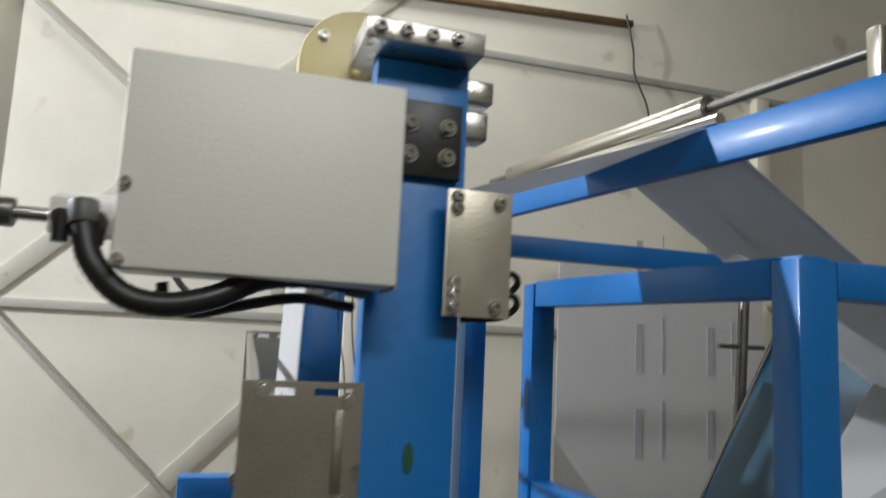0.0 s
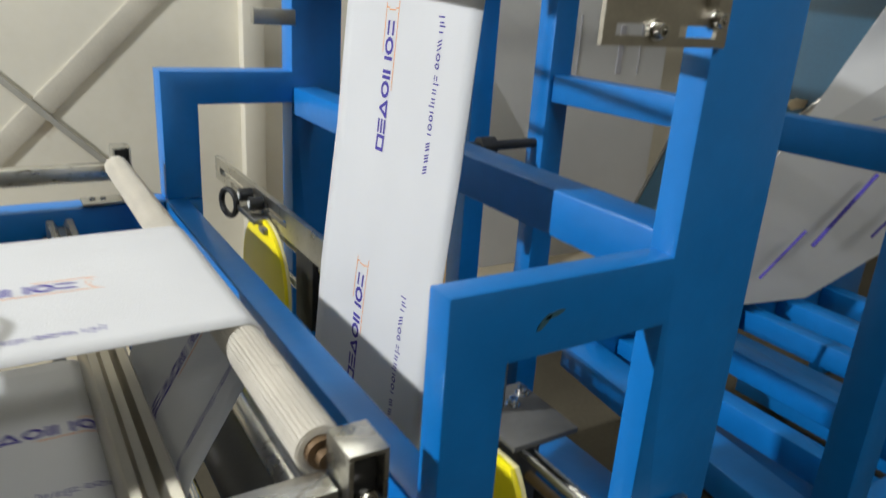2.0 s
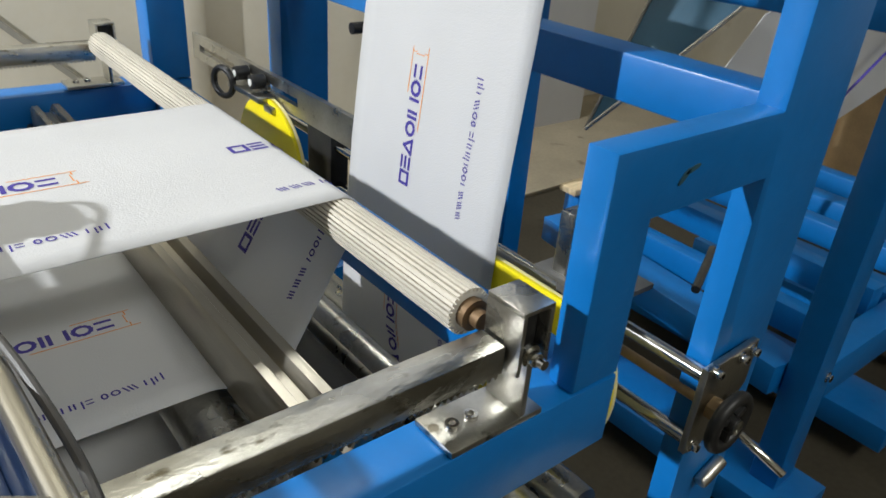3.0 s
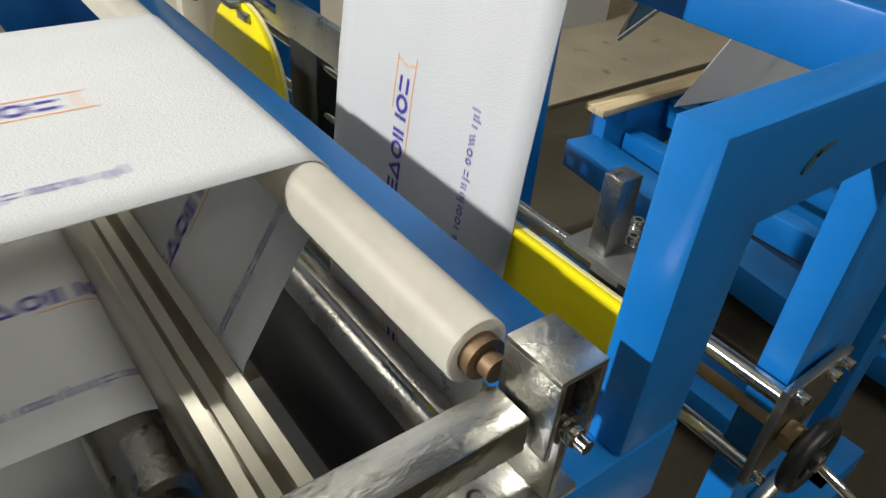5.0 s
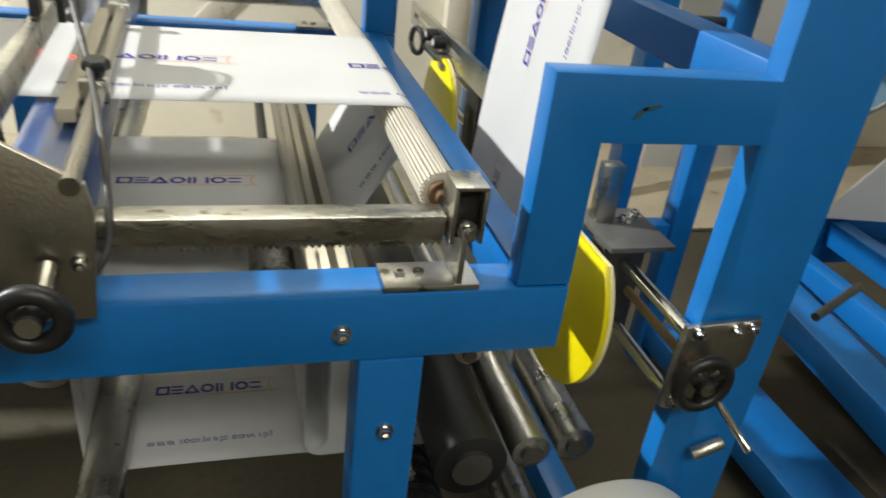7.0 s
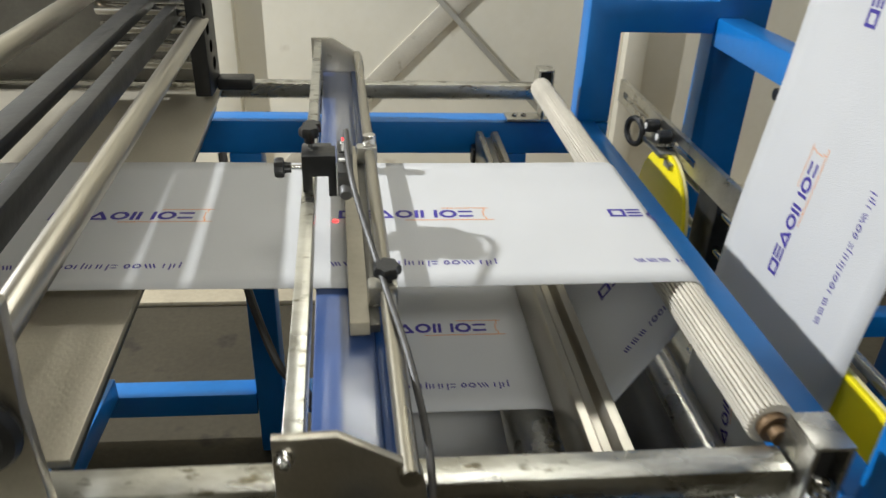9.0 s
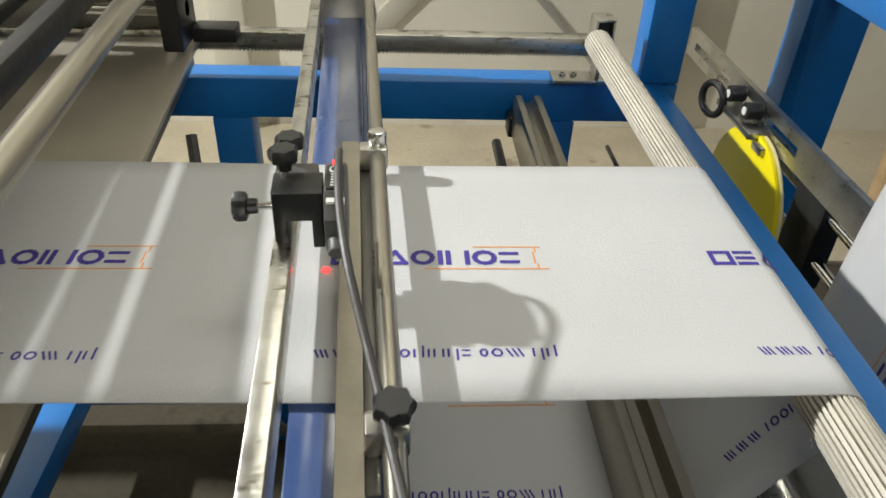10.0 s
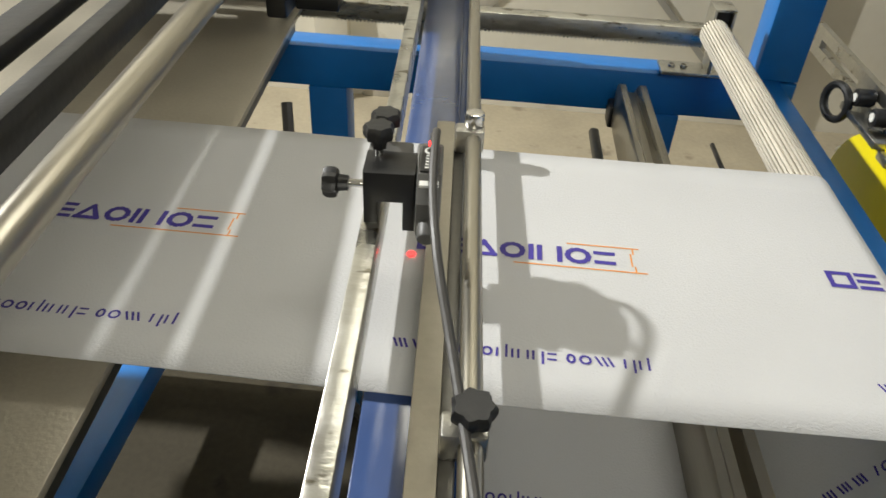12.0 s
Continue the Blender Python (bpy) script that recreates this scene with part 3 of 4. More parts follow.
# white motor cover at the foot of the column
cover = thing("motor_cover", "round pale grey motor cover at the foot of the column", "cover")
bm = bmesh.new()
rod(bm, (0.07, 0.90, 0.495), (0.07, 0.995, 0.495), 0.135, 64, bevel=0.012)
part("shell", bm, WHITE, cover)
bm = bmesh.new()
rod(bm, (0.07, 0.894, 0.495), (0.07, 0.901, 0.495), 0.118, 56, bevel=0.003)
part("front_ring", bm, PALE, cover)
bm = bmesh.new()
box(bm, -0.03, 0.17, 0.92, 0.98, 0.0, 0.40, 0.004)
part("pedestal", bm, MAGNET, cover)
mot = thing("drive_motor", "black finned electric motor low behind the frame leg", "motor")
bm = bmesh.new()
rod(bm, (-0.14, 1.09, 0.40), (-0.14, 1.34, 0.40), 0.06, 32, bevel=0.004)
part("body", bm, BLACK, mot)
for i in range(8):
    bm = bmesh.new()
    ring(bm, (-0.14, 1.11 + i * 0.028, 0.40), (0, 1, 0), 0.062, 0.005, 28, 6)
    part("fin", bm, BLACK, mot)
bm = bmesh.new()
rod(bm, (0.165, 0.992, 0.655), (0.205, 0.992, 0.672), 0.009, 14, bevel=0.003)
solid("lever", bm, STEEL, "small steel lever on the blue column", "lever")


# ---- top of the near column ----
cab = thing("grey_cover_box", "pale grey sheet-metal cover box on the column", "box")
bm = bmesh.new()
box(bm, -0.127, 0.137, 0.905, 0.985, 1.537, 1.743, 0.004)
part("box", bm, PALE, cab)
for x, z in ((-0.120, 1.545), (-0.120, 1.615)):
    bolt(cab, x, 0.905, z, (0, -1, 0), 0.004)
bm = bmesh.new()
box(bm, 0.137, 0.140, 0.92, 0.985, 1.535, 1.745)
part("side_flange", bm, STEEL, cab)
stp = thing("strain_plate", "bright steel cover plate bolted beside the column", "plate")
bm = bmesh.new()
box(bm, 0.206, 0.284, 0.968, 0.974, 1.514, 1.658, 0.0012)
part("plate", bm, SHEET, stp)
for x, z in ((0.217, 1.648), (0.217, 1.636), (0.217, 1.540), (0.217, 1.526), (0.217, 1.552), (0.268, 1.645), (0.266, 1.526)):
    bolt(stp, x, 0.968, z, (0, -1, 0), 0.0055)
bm = bmesh.new()
box(bm, 0.235, 0.275, 0.974, 1.05, 1.53, 1.645, 0.002)
part("spacer", bm, STEEL, stp)
blp = thing("black_plate", "black mounting plate with four bolts on the column", "plate")
bm = bmesh.new()
box(bm, 0.152, 0.226, 0.990, 0.9995, 1.672, 1.762, 0.002)
part("plate", bm, BLACK, blp)
for x in (0.163, 0.208):
    for z in (1.733, 1.697):
        bolt(blp, x, 0.990, z, (0, -1, 0), 0.0075)
tb = thing("bearing_block", "drilled aluminium bearing block on top of the column", "block")
bm = bmesh.new()
box(bm, 0.098, 0.238, 0.955, 1.06, 1.813, 1.839, 0.002)
part("block", bm, STEEL, tb)
for x in (0.115, 0.145, 0.175, 0.205):
    bolt(tb, x, 0.955, 1.826, (0, -1, 0), 0.006)
fl = thing("cream_flange", "round cream plastic flange above the column", "flange")
bm = bmesh.new()
rod(bm, (0.135, 1.18, 1.86), (0.135, 1.205, 1.86), 0.088, 48, bevel=0.004)
rod(bm, (0.135, 1.06, 1.86), (0.135, 1.20, 1.86), 0.018, 20)
part("disc", bm, CREAM, fl)
for i in range(6):
    a = 2 * math.pi * i / 6 + 0.4
    bolt(fl, 0.135 + 0.07 * math.cos(a), 1.18, 1.86 + 0.07 * math.sin(a), (0, -1, 0), 0.006)
clp = thing("shaft_clamp", "steel split clamp beside the column head", "clamp")
bm = bmesh.new()
box(bm, 0.245, 0.29, 1.06, 1.10, 1.795, 1.825, 0.003)
box(bm, 0.245, 0.285, 1.06, 1.10, 1.745, 1.785, 0.006)
part("jaw", bm, STEEL, clp)


def air_cylinder(x, y, z, s, label):
    """A small pneumatic cylinder with its fittings and hose."""
    t = thing("air_cylinder", label, "cylinder", "air cylinders")
    bm = bmesh.new()
    rod(bm, (x, y, z), (x + 0.045 * s, y, z), 0.014 * s, 24, bevel=0.002)
    rod(bm, (x - 0.006 * s, y, z), (x, y, z), 0.010 * s, 20)
    part("barrel", bm, MAGNET, t)
    bm = bmesh.new()
    rod(bm, (x + 0.045 * s, y, z), (x + 0.085 * s, y, z), 0.007 * s, 16)
    part("rod", bm, CHROME, t)
    bm = bmesh.new()
    box(bm, x + 0.075 * s, x + 0.15 * s, y - 0.014 * s, y + 0.014 * s, z - 0.018 * s, z + 0.018 * s, 0.003)
    rod(bm, (x + 0.08 * s, y, z + 0.018 * s), (x + 0.15 * s, y, z + 0.018 * s), 0.006 * s)
    part("fitting", bm, WHITE, t)
    for dx in (0.088, 0.118):
        bm = bmesh.new()
        rod(bm, (x + dx * s, y - 0.016 * s, z - 0.004), (x + dx * s, y - 0.024 * s, z - 0.004), 0.009 * s, 16)
        rod(bm, (x + dx * s, y - 0.018 * s, z - 0.026 * s), (x + dx * s, y - 0.018 * s, z), 0.0075 * s, 14)
        part("elbow", bm, BLACK, t)
    return t


air_cylinder(-0.262, 0.955, 1.585, 1.0, "small air cylinder with white fittings beside the cover box")
hs = thing("air_hose", "thick black corrugated hose looping under the cover box", "hose", "air hoses")
bm = bmesh.new()
hose(bm, [(-0.157, 0.935, 1.593), (-0.153, 0.930, 1.569), (-0.142, 0.925, 1.540), (-0.115, 0.925, 1.514), (-0.078, 0.925, 1.507), (-0.035, 0.930, 1.517), (0.010, 0.940, 1.539), (0.068, 0.960, 1.545), (0.118, 0.990, 1.541)], 0.0115, 12, 10, 0.0007)
part("hose", bm, BLACK, hs)
for p, q in (((-0.157, 0.935, 1.598), (-0.154, 0.931, 1.576)), ((0.098, 0.978, 1.543), (0.120, 0.991, 1.541))):
    bm = bmesh.new()
    rod(bm, p, q, 0.0138, 20, bevel=0.0015)
    part("cuff", bm, GREYP, hs, "grey end cuff")
hs = thing("air_hose", "thin black hose looping under the cover box", "hose", "air hoses")
bm = bmesh.new()
hose(bm, [(-0.085, 0.965, 1.530), (-0.08, 0.965, 1.512), (-0.055, 0.965, 1.502), (-0.01, 0.97, 1.512), (0.05, 0.98, 1.524), (0.11, 0.995, 1.518)], 0.006, 10, 8)
part("hose", bm, BLACK, hs)
for k, z in enumerate((1.56, 1.535)):
    hs = thing("air_hose", "short black hose loop behind the steel cover plate", "hose", "air hoses")
    bm = bmesh.new()
    hose(bm, [(0.262, 0.985, z), (0.292, 0.985, z + 0.008), (0.302, 0.99, z - 0.004), (0.285, 1.0, z - 0.018), (0.240, 1.01, z - 0.022)], 0.004, 8, 8)
    part("hose", bm, BLACK, hs)
air_cylinder(-0.220, 1.98, 1.683, 0.80, "small air cylinder on the far column")
hs = thing("air_hose", "black hose hanging from the far air cylinder", "hose", "air hoses")
bm = bmesh.new()
hose(bm, [(-0.138, 1.970, 1.653), (-0.125, 1.965, 1.609), (-0.088, 1.960, 1.572), (-0.041, 1.960, 1.576), (0.021, 1.965, 1.607), (0.132, 2.000, 1.638)], 0.0075, 10, 8)
part("hose", bm, BLACK, hs)
blk = thing("switch_bracket", "black slotted bracket on the far column", "bracket")
bm = bmesh.new()
for a in ((-0.10, 0.18, 1.617, 1.635), (-0.10, 0.18, 1.710, 1.728), (-0.10, -0.086, 1.635, 1.710), (-0.04, -0.022, 1.635, 1.710), (0.16, 0.18, 1.635, 1.710)):
    box(bm, a[0], a[1], 1.955, 1.975, a[2], a[3], 0.002)
box(bm, -0.086, -0.04, 1.955, 1.975, 1.665, 1.677, 0.002)
part("frame", bm, BLACK, blk)
bm = bmesh.new()
box(bm, 0.0, 0.03, 1.95, 1.972, 1.640, 1.690, 0.002)
part("switch", bm, WHITE, blk)
# fan behind the column
fan = thing("cooling_fan", "black cooling fan with a wire guard behind the column", "fan")
bm = bmesh.new()
box(bm, 0.30, 0.41, 1.50, 1.53, 1.60, 1.70, 0.004)
part("housing", bm, BLACK, fan)
for r in (0.012, 0.022, 0.032, 0.042):
    bm = bmesh.new()
    ring(bm, (0.355, 1.497, 1.65), (0, 1, 0), r, 0.0012, 28, 6)
    part("guard_ring", bm, CHROME, fan)
# loose wires behind the fabric
for i in range(4):
    bm = bmesh.new()
    x = 0.20 + i * 0.022
    hose(bm, [(x, 1.62, 1.62), (x - 0.004 + 0.006 * (i % 2), 1.62, 1.52), (x + 0.012, 1.62, 1.44), (x + 0.02 + 0.008 * i, 1.62, 1.37)], 0.0016, 6, 6)
    solid("loose_wire", bm, CABLE, "thin loose wire hanging behind the fabric", "wire", "loose wires")


# ---- slotted side plates and rods ----
def guide_plate(x0, x1, y, z0, z1, label):
    g = thing("guide_plate", label, "plate", "guide plates")
    bm = bmesh.new()
    w = 0.014
    box(bm, x0, x1, y - 0.004, y, z0 + w + 0.008, z1 - w - 0.008)
    for za, zb in ((z0, z0 + w * 0.5), (z0 + w * 0.5 + 0.008, z0 + w + 0.008), (z1 - w - 0.008, z1 - w * 0.5 - 0.008), (z1 - w * 0.5, z1)):
        box(bm, x0, x1, y - 0.004, y, za, zb)
    for za, zb in ((z0 + w * 0.5, z0 + w * 0.5 + 0.008), (z1 - w * 0.5 - 0.008, z1 - w * 0.5)):
        box(bm, x0, x0 + 0.012, y - 0.004, y, za, zb)
        box(bm, x0 + 0.055, x0 + 0.075, y - 0.004, y, za, zb)
        box(bm, x1 - 0.012, x1, y - 0.004, y, za, zb)
    part("plate", bm, PLATE, g)
    bm = bmesh.new()
    box(bm, x1 - 0.030, x1 - 0.020, y - 0.009, y - 0.004, z0 + 0.03, z1 - 0.03, 0.001)
    part("rib", bm, PLATE, g)
    for x, z in ((x0 + 0.022, z1 - 0.009), (x1 - 0.016, z1 - 0.018), (x1 - 0.016, z0 + 0.020), (x0 + 0.05, z0 + 0.011)):
        bolt(g, x, y - 0.004, z, (0, -1, 0), 0.0055)
    return g


guide_plate(0.0, 0.128, 0.999, 1.292, 1.437, "pale steel slotted plate bolted to the near column")
guide_plate(0.045, 0.172, 2.075, 1.352, 1.497, "pale steel slotted plate bolted to the far column")
for a, b in (((0.012, 1.0, 1.430), (0.055, 2.075, 1.486)), ((0.002, 1.0, 1.335), (0.075, 2.075, 1.365))):
    bm = bmesh.new()
    rod(bm, a, b, 0.0075, 16)
    solid("guide_rod", bm, ALU, "pale steel rod between the slotted plates", "rod", "guide rods")
bm = bmesh.new()
box(bm, 0.09, 0.175, 2.04, 2.06, 1.238, 1.268, 0.002)
solid("stop_bracket", bm, STEEL, "short steel bracket on the far column", "bracket")


# ---- sensor carriage over the fabric ----
car = thing("sensor_carriage", "steel carriage with a blue film-covered tray across the fabric", "carriage")
def cheek(y0, y1):
    bm = bmesh.new()
    prism(bm, [(-0.570, 0.905), (-0.476, 0.905), (-0.468, 1.000), (-0.472, 1.024), (-0.528, 1.060), (-0.570, 1.060)], "y", y0, y1, 0.001)
    part("cheek", bm, PLATE, car)
cheek(0.978, 0.985)
cheek(2.085, 2.092)
bm = bmesh.new()
box(bm, -0.564, -0.550, 0.985, 2.085, 1.022, 1.056, 0.0012)
part("edge_bar", bm, BAR, car)
bm = bmesh.new()
box(bm, -0.550, -0.494, 0.985, 2.085, 0.976, 0.994, 0.002)
part("tray", bm, material("blue_film_sheet", (0.05, 0.09, 0.23), 0.22, vary=0.16, scale=7, bump=0.08, bscale=16, coat=1.0, wear=((0.10, 0.15, 0.30), 0.05)), car, "blue protective film on the tray")
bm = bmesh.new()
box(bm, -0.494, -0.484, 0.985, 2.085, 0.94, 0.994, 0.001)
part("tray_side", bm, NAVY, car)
bm = bmesh.new()
rod(bm, (-0.481, 0.97, 1.026), (-0.481, 2.09, 1.026), 0.0075, 20)
part("rod", bm, ALU, car)
for x, z in ((-0.562, 1.046), (-0.556, 0.966), (-0.482, 0.958)):
    bolt(car, x, 0.978, z, (0, -1, 0), 0.005)
bm = bmesh.new()
knob(bm, (-0.560, 0.955, 0.915), (0, -1, -0.15), 0.016, 0.016)
rod(bm, (-0.560, 0.958, 0.915), (-0.560, 0.98, 0.930), 0.006)
part("clamp_knob", bm, BLACK, car)
bm = bmesh.new()
rod(bm, (-0.505, 0.975, 0.955), (-0.505, 0.93, 0.948), 0.009, 16)
part("spindle", bm, CHROME, car)
press = thing("press_bar", "beige flat bar lying just above the fabric", "bar")
bm = bmesh.new()
box(bm, -0.517, -0.499, 1.165, 1.605, 1.004, 1.018, 0.0012)
part("bar", bm, material("beige_bar", (0.42, 0.38, 0.29), 0.5, vary=0.1, scale=14), press)
bm = bmesh.new()
box(bm, -0.499, -0.489, 1.17, 1.60, 1.003, 1.012, 0.001)
part("lip", bm, MAGNET, press)
for y in (1.205, 1.560):
    bm = bmesh.new()
    box(bm, -0.499, -0.471, y - 0.010, y + 0.010, 1.012, 1.036, 0.003)
    part("clamp", bm, STEEL, press)
bm = bmesh.new()
knob(bm, (-0.481, 1.203, 1.046), (0, -0.1, 1), 0.0125, 0.010)
part("knob", bm, BLACK, press)
bm = bmesh.new()
rod(bm, (-0.481, 1.565, 1.034), (-0.481, 1.565, 1.050), 0.0095, 18, bevel=0.003)
part("thumb_screw", bm, CHROME, press)
handwheel("handwheel", -0.505, 0.918, 0.949, 0.028, "black handwheel of the sensor carriage", False)

# photo sensor with its clamp
sens = thing("photo_sensor", "grey print-mark photo sensor on a black clamp with knobs", "sensor")
bm = bmesh.new()
prism(bm, [(-0.562, 1.050), (-0.562, 1.098), (-0.5255, 1.098), (-0.5255, 1.050), (-0.534, 1.050), (-0.534, 1.074), (-0.552, 1.074), (-0.552, 1.050)], "y", 1.366, 1.398, 0.0012)
part("clamp", bm, BLACK, sens)
bm = bmesh.new()
box(bm, -0.563, -0.530, 1.398, 1.424, 1.078, 1.092, 0.002)
part("clamp_arm", bm, GREYP, sens)
for c, w, r in (((-0.553, 1.392, 1.112), (0, 0, 1), 0.0105), ((-0.551, 1.424, 1.106), (0, 0, 1), 0.0105), ((-0.582, 1.380, 1.080), (-1, 0, 0), 0.0105)):
    bm = bmesh.new()
    knob(bm, c, w, r, 0.010)
    part("knob", bm, BLACK, sens)
    bm = bmesh.new()
    rod(bm, Vector(c) - Vector(w) * 0.006, Vector(c) - Vector(w) * 0.022, 0.003)
    part("screw", bm, CHROME, sens)
bm = bmesh.new()
prism(bm, [(1.352, 1.056), (1.402, 1.056), (1.412, 1.072), (1.408, 1.100), (1.362, 1.102), (1.348, 1.086)], "x", -0.524, -0.507, 0.002)
part("housing", bm, GREYP, sens)
bm = bmesh.new()
box(bm, -0.522, -0.509, 1.364, 1.398, 1.1022, 1.1034)
part("label", bm, BLACK, sens)
for i in range(5):
    bm = bmesh.new()
    box(bm, -0.519, -0.512 + 0.002 * (i % 2), 1.367 + i * 0.004, 1.3688 + i * 0.004, 1.1034, 1.1039)
    part("label_bar", bm, WHITE, sens)
bm = bmesh.new()
ring(bm, (-0.5155, 1.391, 1.1036), (0, 0, 1), 0.004, 0.0009, 18, 6)
part("dial", bm, WHITE, sens)
bm = bmesh.new()
box(bm, -0.522, -0.509, 1.353, 1.360, 1.0965, 1.0985)
part("white_tag", bm, WHITE, sens)
bm = bmesh.new()
rod(bm, (-0.5155, 1.403, 1.100), (-0.5155, 1.403, 1.1045), 0.0026, 12)
part("indicator", bm, LED, sens, "glowing red indicator")
bm = bmesh.new()
rod(bm, (-0.5155, 1.340, 1.062), (-0.5155, 1.356, 1.068), 0.007, 16, bevel=0.002)
part("lens_tube", bm, GREYP, sens)
bm = bmesh.new()
rod(bm, (-0.551, 1.402, 1.0012), (-0.551, 1.402, 1.0022), 0.0035, 12)
solid("light_spot", bm, LED, "red light spot of the sensor on the fabric", "light spot")
cab2 = thing("sensor_cable", "grey cable running from the sensor along the carriage", "cable")
bm = bmesh.new()
hose(bm, [(-0.515, 1.412, 1.094), (-0.513, 1.408, 1.110), (-0.513, 1.385, 1.114), (-0.512, 1.340, 1.102), (-0.506, 1.29, 1.085), (-0.494, 1.235, 1.060), (-0.482, 1.17, 1.042), (-0.470, 1.09, 1.030), (-0.462, 1.02, 1.000), (-0.464, 0.995, 0.960), (-0.484, 0.985, 0.93)], 0.0032, 10, 10)
part("cable", bm, CABLE, cab2)


def turn(ob, degrees=3.0, px=-0.53, py=0.98):
    """The carriage and the sealing unit stand a little askew on the machine."""
    ob.matrix_basis = Matrix.Translation((px, py, 0)) @ Matrix.Rotation(radians(degrees), 4, "Z") @ Matrix.Translation((-px, -py, 0))


for ob in (car, press, sens, cab2):
    turn(ob)


# ---- left end: table plate, bars and side plate ----
tab = thing("feed_table", "dull steel table plate under the fabric", "table")
bm = bmesh.new()
box(bm, -1.75, -0.742, 1.056, 2.05, 0.962, 0.970, 0.001)
part("plate", bm, SHEET, tab)
bm = bmesh.new()
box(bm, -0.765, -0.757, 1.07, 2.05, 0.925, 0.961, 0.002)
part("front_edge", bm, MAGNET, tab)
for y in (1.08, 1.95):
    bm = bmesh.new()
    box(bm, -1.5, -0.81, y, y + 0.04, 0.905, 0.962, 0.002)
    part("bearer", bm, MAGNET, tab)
def cross_bar(name, x, z, mat, label, round_r=None, w=0.03, h=0.03):
    bm = bmesh.new()
    if round_r:
        rod(bm, (x, 0.98, z), (x, 2.02, z), round_r, 24, bevel=0.001)
    else:
        box(bm, x - w / 2, x + w / 2, 0.98, 2.02, z - h / 2, z + h / 2, 0.002)
    turn(solid(name, bm, mat, label, "bar", "cross bars"), 4.0, x)
cross_bar("cross_rod", -0.742, 1.110, ALU, "pale steel rod across the machine over the table", 0.013)
cross_bar("cross_bar", -0.785, 1.125, BLACK, "black flat bar across the machine over the table", None, 0.018, 0.03)
cross_bar("cross_bar", -0.828, 1.145, BLACK, "black flat bar beside the pale rods", None, 0.030, 0.016)
cross_bar("cross_rod", -0.905, 1.165, ALU, "pale steel rod behind the black bars", 0.014)
# Unseen plate, added only to keep the strong lamp off the left fabric
for x0, x1 in ((-1.32, -1.068),):
    bm = bmesh.new()
    box(bm, x0, x1, 0.97, 2.05, 1.268, 1.272, 0.001)
    ob = solid("shade_plate", bm, BLACK, "unseen black plate added to shade the fabric on the left", "plate", "hood plates")
    turn(ob)
turn(tab, 3.6, -0.78, 1.10)
sd = thing("side_plate", "large pale steel side plate of the sealing unit", "plate")
bm = bmesh.new()
prism(bm, [(-1.6, 0.905), (-0.706, 0.905), (-0.706, 1.10), (-0.700, 1.172), (-0.74, 1.232), (-0.80, 1.30), (-1.75, 1.30)], "y", 0.964, 0.974, 0.0015)
part("plate", bm, PLATE, sd)
bm = bmesh.new()
ring(bm, (-0.735, 0.958, 1.09), (0, 1, 0), 0.022, 0.008, 24, 8)
part("bush", bm, BLACK, sd)
sd2 = thing("side_plate", "dark far side plate of the sealing unit", "plate")
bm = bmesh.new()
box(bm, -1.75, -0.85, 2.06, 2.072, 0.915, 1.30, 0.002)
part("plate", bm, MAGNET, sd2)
for i in range(5):
    bm = bmesh.new()
    rod(bm, (-0.98, 2.0 - 0.012 * i, 1.03 + i * 0.034), (-0.80, 2.0 - 0.012 * i, 1.03 + i * 0.034), 0.012, 16)
    part("stack_roller", bm, CHROME, sd2)
bm = bmesh.new()
box(bm, -0.83, -0.80, 1.95, 2.04, 0.98, 1.24, 0.004)
box(bm, -0.80, -0.735, 2.0, 2.04, 0.978, 1.0, 0.003)
part("end_block", bm, BLACK, sd2)
bm = bmesh.new()
box(bm, -0.735, -0.645, 1.90, 2.02, 1.17, 1.235, 0.004)
part("bearing_block", bm, STEEL, sd2)
# control box under the beam
bm = bmesh.new()
box(bm, -1.15, -0.655, 0.86, 0.985, 0.10, 0.905, 0.006)
solid("control_box", bm, PALE, "pale beige control box under the beam", "box")
bm = bmesh.new()
hose(bm, [(-0.72, 0.862, 0.85), (-0.69, 0.84, 0.84), (-0.67, 0.835, 0.78), (-0.69, 0.862, 0.70)], 0.005, 8, 8)
solid("box_cable", bm, CABLE, "black cable at the control box", "cable")
for pts in ([(-0.75, 1.75, 0.95), (-0.72, 1.65, 0.80), (-0.66, 1.55, 0.68), (-0.60, 1.50, 0.62), (-0.58, 1.5, 0.3), (-0.6, 1.5, 0.02)],
            [(-0.60, 1.75, 0.60), (-0.60, 1.74, 0.40), (-0.61, 1.74, 0.2), (-0.60, 1.72, 0.02)]):
    bm = bmesh.new()
    hose(bm, pts, 0.007, 8, 8)
    solid("floor_cable", bm, CABLE, "grey cable hanging down inside the frame", "cable", "floor cables")


# ---- folding frame ----
fold = thing("folding_machine", "blue steel frame of the folding unit beside the machine", "frame")


def beam(parent, a, b, w, h, mat=BLUE, name="beam", bevel=0.003):
    """A square tube between two points, top at the given height."""
    a, b = Vector(a), Vector(b)
    d = b - a
    m = Matrix.Translation(a) @ d.to_track_quat("X", "Z").to_matrix().to_4x4()
    bm = bmesh.new()
    box(bm, 0, d.length, -w / 2, w / 2, -h, 0, bevel, m)
    return part(name, bm, mat, parent)


